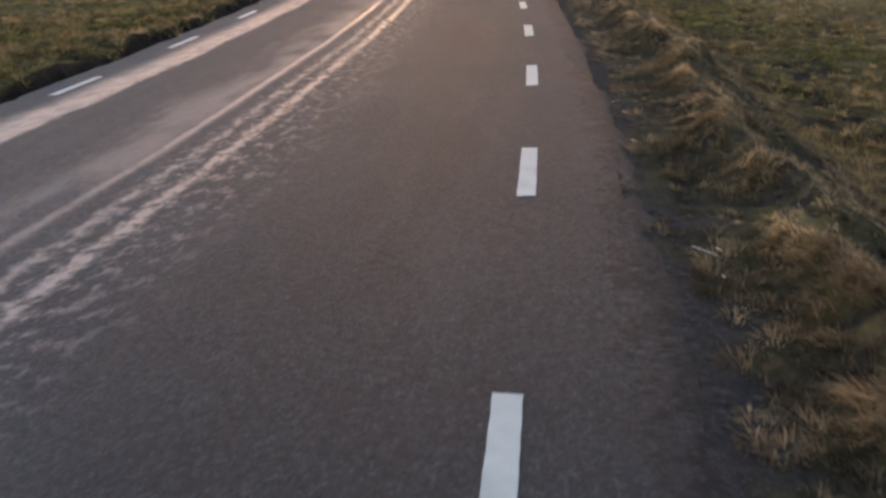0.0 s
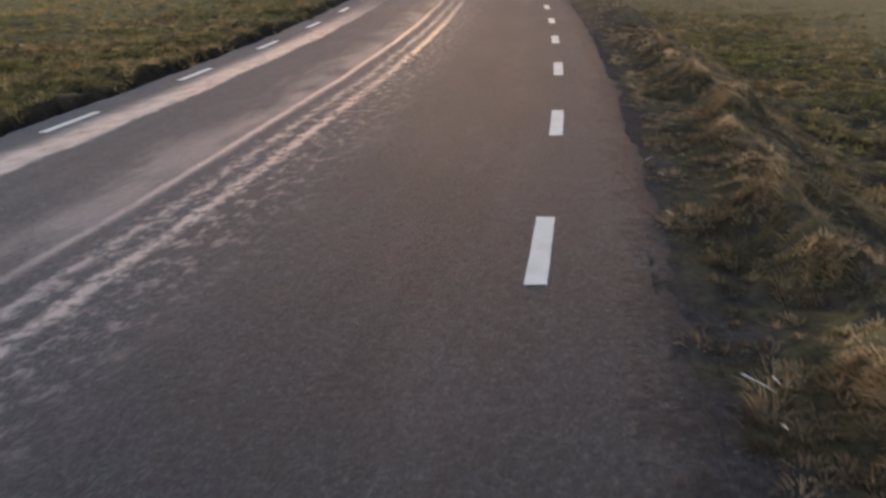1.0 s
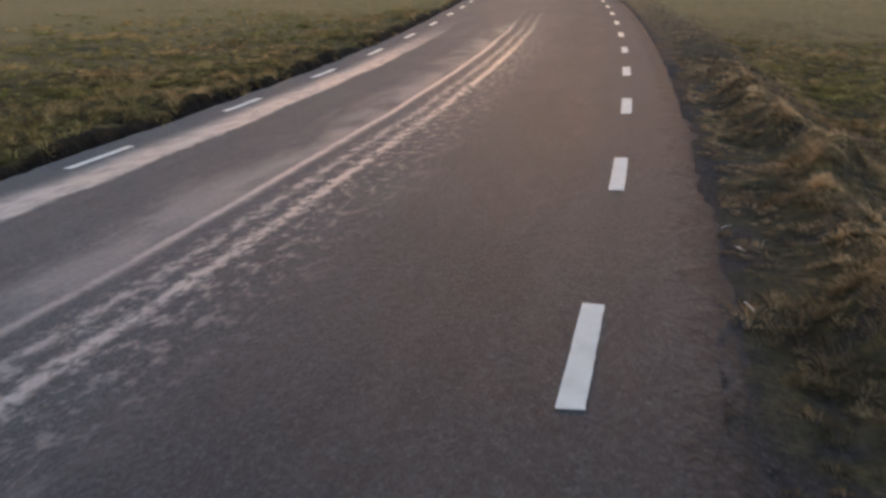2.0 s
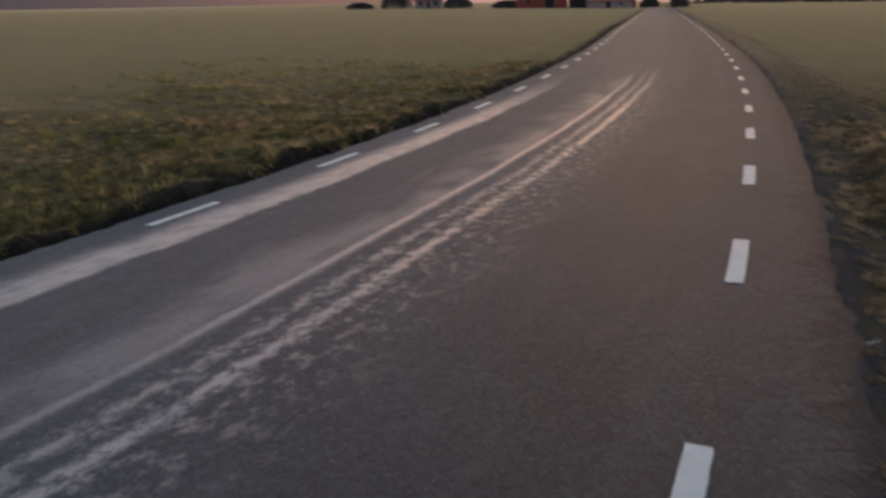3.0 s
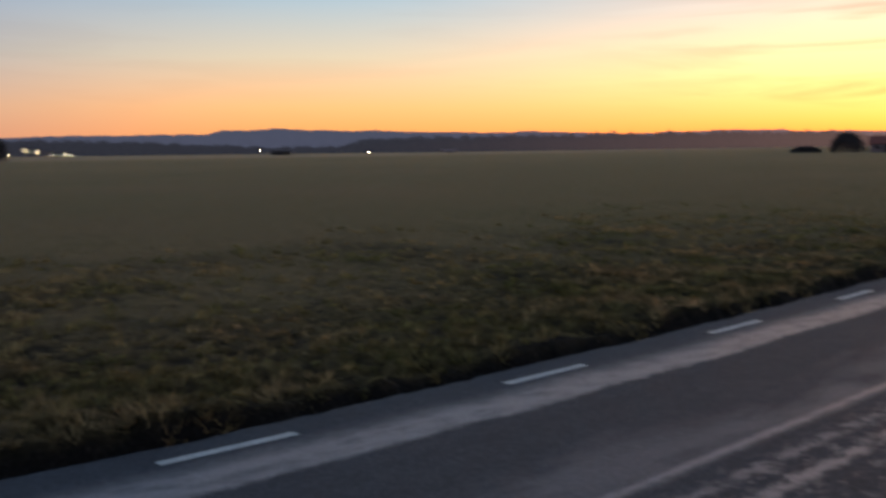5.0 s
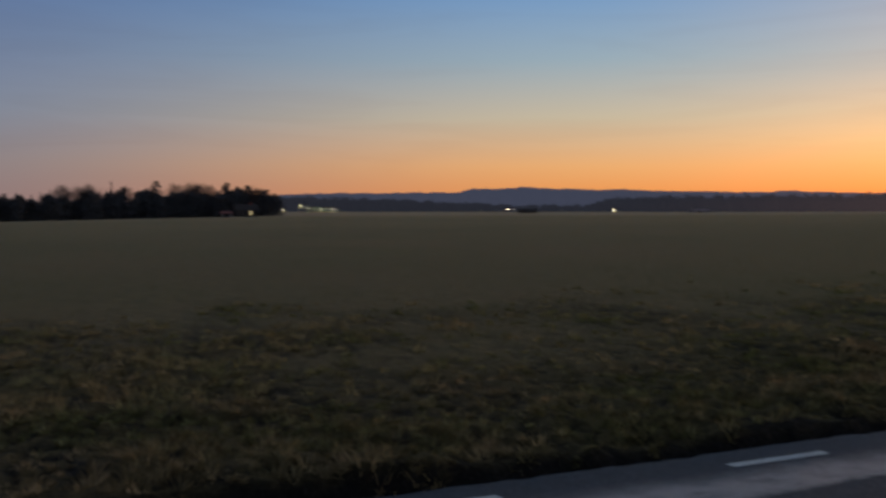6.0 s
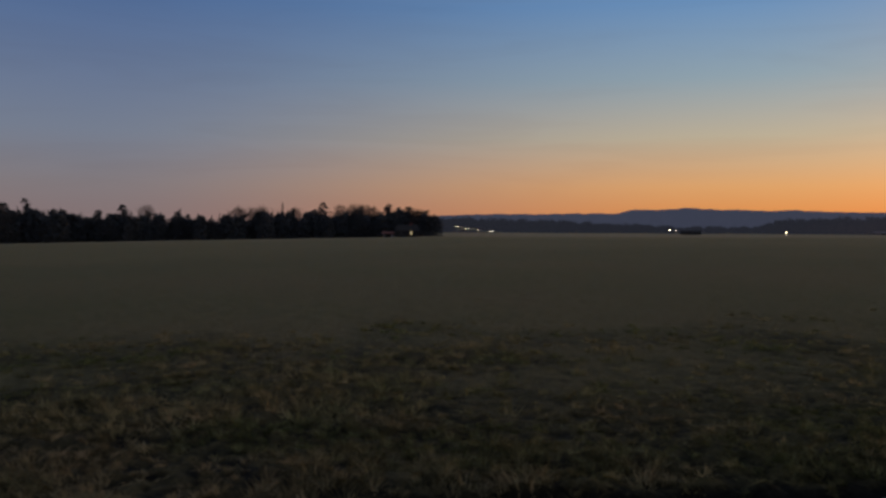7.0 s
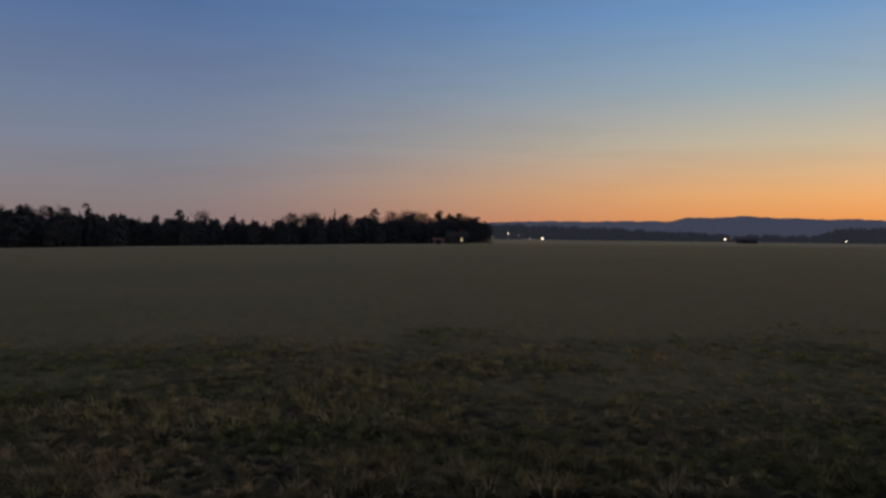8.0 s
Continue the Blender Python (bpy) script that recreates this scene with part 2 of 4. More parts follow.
def soil_grass_material():
    """The ground sheet: winter pasture, with dark soil and painted-in shade where the mesh is marked bare, on verge and
    in creases.
    """
    m, q = material("winter_pasture")
    pos = q.add("ShaderNodeTexCoord").outputs["Object"]
    fine = q.noise(pos, 22.0, 5.0, 0.7)
    mid = q.noise(pos, 2.6, 5.0, 0.65)
    big = q.noise(pos, 0.06, 4.0, 0.6)
    streak = q.noise(q.add("ShaderNodeMapping", {0: pos, 3: (0.02, 0.02, 1.0)}), 1.0, 3.0)
    c = q.ramp(fine, [(0.28, (0.056, 0.045, 0.017)), (0.5, (0.144, 0.114, 0.042)), (0.72, (0.235, 0.182, 0.076))])
    c = q.mix(1.0, c, q.ramp(mid, [(0.3, (0.74, 0.78, 0.68)), (0.7, (1.24, 1.18, 1.12))]), "MULTIPLY")
    # brown thatch and soil show between the tufts near the road
    tussocky = q.add("ShaderNodeAttribute", attribute_name="tufty").outputs[2]
    c = q.mix(q.math("MULTIPLY", tussocky, 0.8), c, q.ramp(fine, [(0.3, (0.040, 0.032, 0.015)), (0.7, (0.166, 0.130, 0.060))]))
    straw = q.add("ShaderNodeAttribute", attribute_name="straw").outputs[2]
    c = q.mix(q.math("MULTIPLY", straw, 0.85), c, q.ramp(fine, [(0.3, (0.034, 0.027, 0.018)), (0.7, (0.130, 0.100, 0.066))]))
    blond = q.add("ShaderNodeAttribute", attribute_name="blond").outputs[2]
    c = q.mix(blond, c, q.ramp(fine, [(0.3, (0.20, 0.140, 0.072)), (0.7, (0.42, 0.29, 0.155))]))
    clump = q.noise(pos, 4.4, 3.0, 0.6)
    c = q.mix(q.math("ADD", 0.45, q.math("MULTIPLY", tussocky, 0.55)), c, q.mix(1.0, c, q.ramp(clump, [(0.36, (0.55, 0.57, 0.55)), (0.50, (0.97, 0.97, 0.97)), (0.66, (1.40, 1.36, 1.32))]), "MULTIPLY"))
    c = q.mix(1.0, c, q.ramp(big, [(0.35, (0.82, 0.92, 0.74)), (0.65, (1.06, 0.98, 0.99))]), "MULTIPLY")
    c = q.mix(1.0, c, q.ramp(streak, [(0.35, (0.76, 0.84, 0.70)), (0.65, (1.06, 1.02, 0.98))]), "MULTIPLY")
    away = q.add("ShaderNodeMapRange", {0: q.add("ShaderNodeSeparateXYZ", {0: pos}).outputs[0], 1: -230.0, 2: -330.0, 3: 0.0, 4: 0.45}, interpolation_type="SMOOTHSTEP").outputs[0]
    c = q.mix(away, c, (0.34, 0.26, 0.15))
    bare = q.add("ShaderNodeAttribute", attribute_name="bare").outputs[2]
    # soil taken near black, so it also carries shade of creases and gutter
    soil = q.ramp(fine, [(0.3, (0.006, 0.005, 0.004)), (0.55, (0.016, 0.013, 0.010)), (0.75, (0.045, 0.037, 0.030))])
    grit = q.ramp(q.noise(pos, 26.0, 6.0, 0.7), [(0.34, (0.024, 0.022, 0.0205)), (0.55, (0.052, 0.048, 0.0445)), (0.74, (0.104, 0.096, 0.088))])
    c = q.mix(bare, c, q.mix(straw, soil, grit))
    bump = q.add("ShaderNodeBump", {"Strength": 1.0, "Distance": 0.06, "Height": q.math("ADD", fine, mid)})
    finish(q, q.add("ShaderNodeBsdfPrincipled", {"Base Color": c, "Roughness": 0.95, "Normal": bump, "Specular IOR Level": 0.15, "Sheen Weight": q.math("MULTIPLY", q.math("MULTIPLY", q.math("SUBTRACT", 1.0, bare), q.math("SUBTRACT", 1.0, tussocky)), 0.30), "Sheen Roughness": 0.5, "Sheen Tint": (0.95, 0.74, 0.42, 1.0)}))
    return m


def blade_material(name, dark, mid_c, pale, straw, straw_share, green=1.0):
    m, q = material(name)
    rnd = q.add("ShaderNodeNewGeometry").outputs["Random Per Island"]
    pos = q.add("ShaderNodeTexCoord").outputs["Object"]
    big = q.noise(pos, 0.7, 4.0, 0.6)
    clump = q.noise(pos, 4.2, 4.0, 0.6)
    mixed = q.math("ADD", q.math("MULTIPLY", rnd, 0.38), q.math("MULTIPLY", q.ramp(clump, [(0.32, 0.0), (0.68, 1.0)]), 0.62))
    c = q.ramp(mixed, [(0.12, dark), (0.45, mid_c), (0.75, pale), (0.95, straw)])
    c = q.mix(q.ramp(big, [(0.62 - straw_share, 0.0), (0.92 - straw_share, 0.8)]), c, straw)
    c = q.mix(green, c, q.ramp(q.noise(pos, 0.45, 3.0, 0.6), [(0.38, (0.66, 0.80, 0.62)), (0.52, (1.0, 1.0, 1.0)), (0.66, (1.22, 1.10, 1.12))]), "MULTIPLY")
    c = q.mix(1.0, c, q.ramp(clump, [(0.34, (0.66, 0.67, 0.65)), (0.50, (0.97, 0.97, 0.97)), (0.66, (1.28, 1.25, 1.22))]), "MULTIPLY")
    d = q.add("ShaderNodeBsdfPrincipled", {"Base Color": c, "Roughness": 0.75, "Specular IOR Level": 0.2})
    tr = q.add("ShaderNodeBsdfTranslucent", {0: c})
    finish(q, q.add("ShaderNodeMixShader", {0: 0.64, 1: d, 2: tr}))
    return m


def plain(name, a, b, scale=3.0, rough=0.85, spec=0.3, bump=0.02):
    m, q = material(name)
    pos = q.add("ShaderNodeTexCoord").outputs["Object"]
    n = q.noise(pos, scale, 5.0, 0.65)
    c = q.ramp(n, [(0.3, a), (0.7, b)])
    bn = q.add("ShaderNodeBump", {"Strength": 0.6, "Distance": bump, "Height": n})
    finish(q, q.add("ShaderNodeBsdfPrincipled", {"Base Color": c, "Roughness": rough, "Normal": bn, "Specular IOR Level": spec}))
    return m


def far_haze_material(name, cool, warm, x0, x1):
    """Far land with evening haze painted in as emission, glowing more towards the sunset."""
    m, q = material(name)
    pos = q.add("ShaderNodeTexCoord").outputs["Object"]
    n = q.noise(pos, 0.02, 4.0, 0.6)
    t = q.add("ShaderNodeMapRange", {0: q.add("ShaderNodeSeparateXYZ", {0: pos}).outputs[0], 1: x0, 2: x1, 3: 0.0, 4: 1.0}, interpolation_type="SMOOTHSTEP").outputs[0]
    haze_glow = q.mix(t, cool, warm)
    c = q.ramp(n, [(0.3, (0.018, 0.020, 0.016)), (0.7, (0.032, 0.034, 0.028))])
    finish(q, q.add("ShaderNodeBsdfPrincipled", {"Base Color": c, "Roughness": 1.0, "Specular IOR Level": 0.0, "Emission Color": haze_glow, "Emission Strength": 1.0}))
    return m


def lamp_material(name, colour, power):
    m, q = material(name)
    finish(q, q.add("ShaderNodeEmission", {0: (*colour, 1), 1: power}))
    return m


ASPHALT, PAINT, PASTURE = asphalt_material(), paint_material(), soil_grass_material()
GRASS = blade_material("pasture_grass", (0.120, 0.095, 0.041), (0.245, 0.188, 0.082), (0.365, 0.276, 0.132), (0.50, 0.375, 0.198), 0.14)
TURF = blade_material("short_turf", (0.150, 0.122, 0.048), (0.295, 0.236, 0.094), (0.40, 0.31, 0.140), (0.49, 0.37, 0.185), 0.14)
DEAD = blade_material("matted_dead_grass", (0.095, 0.074, 0.046), (0.20, 0.154, 0.096), (0.31, 0.240, 0.152), (0.43, 0.335, 0.215), 0.20, 0.4)
BLOND = blade_material("blond_straw", (0.24, 0.175, 0.092), (0.42, 0.305, 0.165), (0.56, 0.405, 0.225), (0.68, 0.50, 0.29), 0.22, 0.0)
STALK = plain("bleached_stalk", (0.62, 0.58, 0.48), (0.80, 0.76, 0.66), 40.0, 0.6, 0.3, 0.001)
STONE = plain("road_gravel", (0.05, 0.042, 0.036), (0.12, 0.10, 0.085), 30.0, 0.9, 0.3, 0.004)
BARK = plain("bark", (0.030, 0.024, 0.020), (0.065, 0.052, 0.042), 9.0)
TWIG = plain("twigs", (0.060, 0.040, 0.030), (0.10, 0.068, 0.048), 2.0)
NEEDLE = plain("needles", (0.050, 0.050, 0.046), (0.105, 0.096, 0.090), 1.2)
BARN_RED = plain("red_boards", (0.22, 0.050, 0.036), (0.30, 0.075, 0.052), 1.5)
BARN_ROOF = plain("roof_sheet", (0.20, 0.075, 0.055), (0.28, 0.105, 0.075), 1.0)
WHITE_WALL = plain("pale_plaster", (0.25, 0.19, 0.165), (0.33, 0.25, 0.22), 1.0)
DARK_OPENING = plain("dark_doorway", (0.018, 0.014, 0.013), (0.03, 0.025, 0.022), 2.0)
STEEL = plain("galvanised_steel", (0.28, 0.29, 0.30), (0.40, 0.41, 0.42), 8.0, 0.5)
# hills and far woods: haze tint put into the emission, cool to warm
HILL = far_haze_material("far_hills_haze_glow", (0.05, 0.055, 0.085), (0.20, 0.115, 0.105), -2700, -500)
FARWOOD = far_haze_material("far_woods_haze_glow", (0.020, 0.021, 0.029), (0.115, 0.066, 0.056), -760, -200)
WARM_LAMP = lamp_material("warm_lamp_glow", (1.0, 0.78, 0.45), 26.0)
WINDOW_GLOW = lamp_material("lit_window", (1.0, 0.80, 0.40), 0.7)

# ---- mesh helpers ----


def mesh_object(name, verts, faces, mat, parent=None, label="", smooth=False):
    me = bpy.data.meshes.new(name)
    me.from_pydata([tuple(v) for v in verts], [], [tuple(f) for f in faces])
    me.materials.append(mat)
    if smooth:
        me.shade_smooth()
    ob = new(name, me)
    if parent:
        ob.parent = parent
    return tagged(ob, label)


def big_mesh(name, verts, loops, per_face, mat, smooth=False):
    """A mesh of many equal faces straight from arrays; per_face: corners of each face."""
    me = bpy.data.meshes.new(name)
    nf = len(loops) // per_face
    me.vertices.add(len(verts))
    me.vertices.foreach_set("co", np.ascontiguousarray(verts, np.float32).ravel())
    me.loops.add(len(loops))
    me.loops.foreach_set("vertex_index", np.ascontiguousarray(loops, np.int32))
    me.polygons.add(nf)
    me.polygons.foreach_set("loop_start", np.arange(0, nf * per_face, per_face, dtype=np.int32))
    me.update(calc_edges=True)
    me.validate()
    me.materials.append(mat)
    if smooth:
        me.shade_smooth()
    return new(name, me)


def empty(name, x, y, z, rz=0.0, **tags):
    ob = new(name)
    ob.matrix_world = pose(x, y, z, 0, 0, rz)
    return tagged(ob, **tags)


def part(name, bm, mat, parent, label=""):
    me = bpy.data.meshes.new(name)
    bm.to_mesh(me)
    bm.free()
    me.materials.append(mat)
    ob = new(name, me)
    ob.parent = parent
    return tagged(ob, label)


def box_bm(x0, y0, z0, x1, y1, z1, bevel=0.0):
    bm = bmesh.new()
    bmesh.ops.create_cube(bm, size=1.0, matrix=Matrix.LocRotScale(((x0 + x1) / 2, (y0 + y1) / 2, (z0 + z1) / 2), None, (x1 - x0, y1 - y0, z1 - z0)))
    if bevel:
        bmesh.ops.bevel(bm, geom=bm.edges[:], offset=bevel, segments=2, affect="EDGES")
    return bm


# ---- the road's line and the lie of the land ----
rng = np.random.default_rng(7)


def vnoise(x, y, scale, seed):
    """Smooth value noise on arrays, about -1 to 1."""
    x, y = np.asarray(x, float) / scale + 1000.0, np.asarray(y, float) / scale + 1000.0
    i, j = np.floor(x).astype(np.int64), np.floor(y).astype(np.int64)
    fx, fy = x - i, y - j
    fx, fy = fx * fx * (3 - 2 * fx), fy * fy * (3 - 2 * fy)

    def h(p, r):
        k = (p * 374761393 + r * 668265263 + seed * 974711) & 0x7FFFFFFF
        k = ((k ^ (k >> 13)) * 1274126177) & 0x7FFFFFFF
        return ((k ^ (k >> 16)) & 0xFFFF) / 32767.5 - 1

    return (h(i, j) * (1 - fx) + h(i + 1, j) * fx) * (1 - fy) + (h(i, j + 1) * (1 - fx) + h(i + 1, j + 1) * fx) * fy


def glide(y, ys, vs):
    """Monotone smooth curve through a few control values."""
    ys, vs, y = np.array(ys, float), np.array(vs, float), np.asarray(y, float)
    s = np.gradient(vs, ys)
    k = np.clip(np.searchsorted(ys, y) - 1, 0, len(ys) - 2)
    w = ys[k + 1] - ys[k]
    t = (y - ys[k]) / w
    inside = (2 * t**3 - 3 * t**2 + 1) * vs[k] + (t**3 - 2 * t**2 + t) * w * s[k] + (3 * t**2 - 2 * t**3) * vs[k + 1] + (t**3 - t**2) * w * s[k + 1]
    return np.where(y < ys[0], vs[0] + s[0] * (y - ys[0]), np.where(y > ys[-1], vs[-1] + s[-1] * (y - ys[-1]), inside))


def right_x(y):
    return glide(y, [-12, 2, 5, 7.5, 10.5, 13.5, 16.5, 19.5, 25.5, 31.5, 37.5, 46.5, 230, 330, 500], [-0.35, 0.024, 0.057, 0.045, -0.03, -0.16, -0.32, -0.53, -1.06, -1.72, -2.46, -3.70, -28.8, -40.5, -50])


def left_x(y):
    return glide(y, [-12, 1, 5, 8.5, 11.5, 14.5, 17.5, 20.5, 26.5, 32.5, 38.5, 50.5, 230, 330, 500], [-7.6, -5.7, -5.24, -5.055, -4.99, -5.02, -5.12, -5.28, -5.77, -6.42, -7.18, -8.80, -33.4, -45.1, -54.6])


def right_z(y):
    return glide(y, [-12, 0, 5, 7.5, 10.5, 13.5, 16.5, 20, 26, 32, 38, 46, 60, 120, 230, 330, 500], [-0.06, 0.005, 0.035, 0.045, 0.03, 0.0, -0.03, -0.045, -0.03, -0.03, -0.01, 0.07, 0.13, 0.20, 0.25, -0.6, -3.0])


def left_z(y):
    return glide(y, [-12, 0, 5, 8.5, 11.5, 14.5, 17.5, 20.5, 26.5, 32, 38, 44, 50, 60, 120, 230, 330, 500], [-0.46, -0.375, -0.335, -0.31, -0.285, -0.268, -0.248, -0.215, -0.145, -0.11, -0.07, -0.03, 0.06, 0.11, 0.20, 0.25, -0.6, -3.0])


LEFT_OUT, RIGHT_OUT = 0.38, 0.55     # asphalt outside the lines


def road_point(u, y):
    """u: metres from the left line towards the right, in units of a road 5 m between the lines."""
    lx, rx = left_x(y), right_x(y)
    f = u / 5.0
    camber = -0.035 * ((f - 0.5) ** 2 - 0.25) * np.clip((y - 15) / 40, 0, 1)
    return lx + (rx - lx) * f, left_z(y) + (right_z(y) - left_z(y)) * f + camber


def field_z(x, y):
    """The open land, without the road: nearly flat, falling away slowly to the left and rising ahead."""
    dx, dy = x - 0.2, y - 3.0
    r = np.hypot(dx, dy)
    az = np.degrees(np.arctan2(-dx, dy))
    s = np.interp(az, [-180, -90, -20, 5, 27, 50, 76, 83, 100, 108, 150, 180], [-0.006, 0.0, 0.002, 0.0025, 0.0045, 0.0009, -0.0014, -0.004, -0.0105, -0.0135, -0.012, -0.006])
    swell = 0.25 * vnoise(x, y, 90, 3) * np.clip(r / 150, 0, 1) * np.clip((450 - r) / 200, 0, 1)
    return -0.46 + s * np.minimum(r, 700) + swell


def lumps(x, y):
    """Tussocks and hoof marks in the pasture."""
    n = 0.7 * vnoise(x, y * 1.25, 0.46, 11) + 0.35 * vnoise(x + 3.1, y, 0.21, 12) + 0.25 * vnoise(x, y, 1.4, 13)
    return n


def cushions(x, y):
    """Puffy grass cushions a span or two wide, with narrow creases between them; 0 in a crease."""
    wx_, wy_ = x + 0.12 * vnoise(x, y, 0.4, 75), y + 0.12 * vnoise(x, y, 0.4, 76)
    a_ = np.abs(vnoise(wx_ * 0.9, wy_ * 1.15, 0.52, 73))
    b_ = np.abs(vnoise(wx_ + 9, wy_, 0.26, 74))
    return np.clip(1.5 * a_, 0, 1) ** 0.6 * 0.65 + np.clip(1.5 * b_, 0, 1) ** 0.6 * 0.35


def verge_clumps(x, y):
    """Cushions for the pasture, mixed with smaller clumps beside the road."""
    dr = x - right_x(y) - RIGHT_OUT
    small = np.clip((dr - 0.05) / 0.2, 0, 1) * np.clip((2.6 - dr) / 1.2, 0, 1) * 0.85
    dl = left_x(y) - LEFT_OUT - x
    small = np.maximum(small, np.clip((dl - 0.4) / 0.3, 0, 1) * np.clip((7.0 - dl) / 3.0, 0, 1) * 0.95)
    wide = cushions(x, y)
    return wide * (1 - small) + np.minimum(wide + 0.15, cushions(1.8 * x + 4, np.where(dr > -2, 2.9, 2.3) * y) + 0.06) * small


def tufty(x, y):
    """1 in the rough strips along the road, 0 out on the smooth short turf."""
    dl, dr = left_x(y) - LEFT_OUT - x, x - right_x(y) - RIGHT_OUT
    t = np.clip(np.where(dl > 0, (14.5 - dl) / 12.5, (10.0 - dr) / 7.5) + 0.35 * vnoise(x, y, 2.3, 81), 0, 1)
    return t * t * (3 - 2 * t) * np.clip((32 - y) / 16, 0, 1) * np.clip((y + 14) / 8, 0, 1)


def ground(x, y):
    """Height of the ground sheet, and how bare or painted-dark it is."""
    x, y = np.asarray(x, float), np.asarray(y, float)
    lx, rx = left_x(y) - LEFT_OUT, right_x(y) + RIGHT_OUT
    lz, rz = left_z(y) - 0.0707 * LEFT_OUT * np.clip((40 - y) / 30, 0, 1), right_z(y) + 0.072 * RIGHT_OUT * np.clip((30 - y) / 20, 0, 1)
    f = field_z(x, y)
    wob = 0.10 * vnoise(x * 0.3, y, 0.55, 21) + 0.05 * vnoise(x * 0.5, y, 0.17, 22)
    dl, dr = lx - x + wob, x - rx + wob
    lump = lumps(x, y)
    cush = verge_clumps(x, y)
    near = np.clip((40 - np.hypot(x, y - 3)) / 20, 0, 1) * (0.10 + 0.90 * tufty(x, y))
    # left: narrow bare gutter at the edge, a low bank, then pasture
    gut = lz - 0.11
    bank = lz + 0.03 + 0.06 * vnoise(x, y, 0.5, 5)
    t1 = np.clip((dl - 0.26) / 0.14, 0, 1)
    t1 = t1 * t1 * (3 - 2 * t1)
    t2 = np.clip((dl - 0.8) / 2.2, 0, 1)
    t2 = t2 * t2 * (3 - 2 * t2)
    zl = (gut * (1 - t1) + bank * t1) * (1 - t2) + f * t2 + (0.04 * lump * near + 0.13 * (cush - 0.5) * near) * t1
    # right: crumbled edge, a ridge of matted grass, then a slope down to the pasture
    ridge = 0.17 * np.exp(-(((dr - 0.80 - 0.12 * vnoise(0 * x, y, 1.1, 31)) / 0.16) ** 2)) * np.clip(0.8 + 0.6 * vnoise(0 * x, y, 0.7, 33), 0.25, 1.5)
    r1 = np.clip((dr - 0.05) / 0.4, 0, 1)
    r2 = np.clip((dr - 0.82) / 1.25, 0, 1)
    r2 = r2 * r2 * (3 - 2 * r2)
    shoulder = rz - 0.005 - 0.02 * r1 + 0.006 * vnoise(x, y, 0.16, 43) + 0.004 * vnoise(x, y, 0.4, 44)
    zr = shoulder * (1 - r2) + f * r2 + ridge * np.clip((16 - y) / 6, 0.15, 1) + (0.03 * lump * near + 0.10 * (cush - 0.5) * near) * np.clip((dr - 0.15) / 0.35, 0, 1)
    under = lz + (rz - lz) * np.clip((x - lx) / np.maximum(rx - lx, 1), 0, 1) - 0.10
    z = np.where(dl > 0, zl, np.where(x - rx > -0.03, zr, under))
    # gutter and bank face: bare soil, with the bank's shade painted along
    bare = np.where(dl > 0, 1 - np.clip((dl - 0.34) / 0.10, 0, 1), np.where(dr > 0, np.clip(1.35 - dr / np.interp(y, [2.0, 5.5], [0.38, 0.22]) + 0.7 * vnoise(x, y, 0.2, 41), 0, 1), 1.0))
    # creases between cushions darkened: muddy gaps plus painted occlusion
    mud_shade = np.clip((np.where((dr > 0) & (dr < 2.2), 0.60, np.where((dl > 0) & (dl < 5), 0.61, 0.58)) - cush) / 0.2, 0, 1) * 0.9 * near
    return z, np.maximum(bare, mud_shade * np.where(dl > 0, t1, np.where(dr > 0.3, 1.0, 0.0)))


def spread(lo, dense_lo, dense_hi, hi, step, grow):
    mid = np.arange(dense_lo, dense_hi, step)
    out, p, d = [], dense_hi, step
    while p < hi:
        out.append(p)
        d *= grow
        p += d
    inn, p, d = [], dense_lo - step, step
    while p > lo:
        inn.append(p)
        d *= grow
        p -= d
    return np.array([lo] + inn[::-1] + list(mid) + out + [hi])


def build_ground():
    xs, ys = spread(-4200, -11.0, 4.0, 4200, 0.060, 1.07), spread(-4200, 0.5, 15.0, 4200, 0.055, 1.06)
    gx, gy = np.meshgrid(xs, ys)
    z, bare = ground(gx, gy)
    nx, ny = len(xs), len(ys)
    idx = np.arange(nx * ny).reshape(ny, nx)
    loops = np.stack([idx[:-1, :-1], idx[:-1, 1:], idx[1:, 1:], idx[1:, :-1]], -1).ravel()
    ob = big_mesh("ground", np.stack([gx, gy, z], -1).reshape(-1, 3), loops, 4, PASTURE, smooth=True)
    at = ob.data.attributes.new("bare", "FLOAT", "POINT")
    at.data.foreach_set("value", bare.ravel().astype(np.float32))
    dr = gx - right_x(gy) - RIGHT_OUT
    straw = np.clip((dr + 0.3) / 0.2, 0, 1) * np.clip((2.4 - dr) / 1.2, 0, 1)
    at = ob.data.attributes.new("straw", "FLOAT", "POINT")
    at.data.foreach_set("value", straw.ravel().astype(np.float32))
    crest = np.exp(-(((dr - 0.82) / 0.17) ** 2)) * np.clip((10 - gy) / 3, 0, 1) * np.clip(0.75 + 0.8 * vnoise(gx, gy, 0.45, 95), 0, 1)
    at = ob.data.attributes.new("tufty", "FLOAT", "POINT")
    at.data.foreach_set("value", tufty(gx, gy).ravel().astype(np.float32))
    at = ob.data.attributes.new("blond", "FLOAT", "POINT")
    at.data.foreach_set("value", crest.ravel().astype(np.float32))
    tagged(ob, "open winter pasture of short olive-brown grass", "ground", kind="structure")


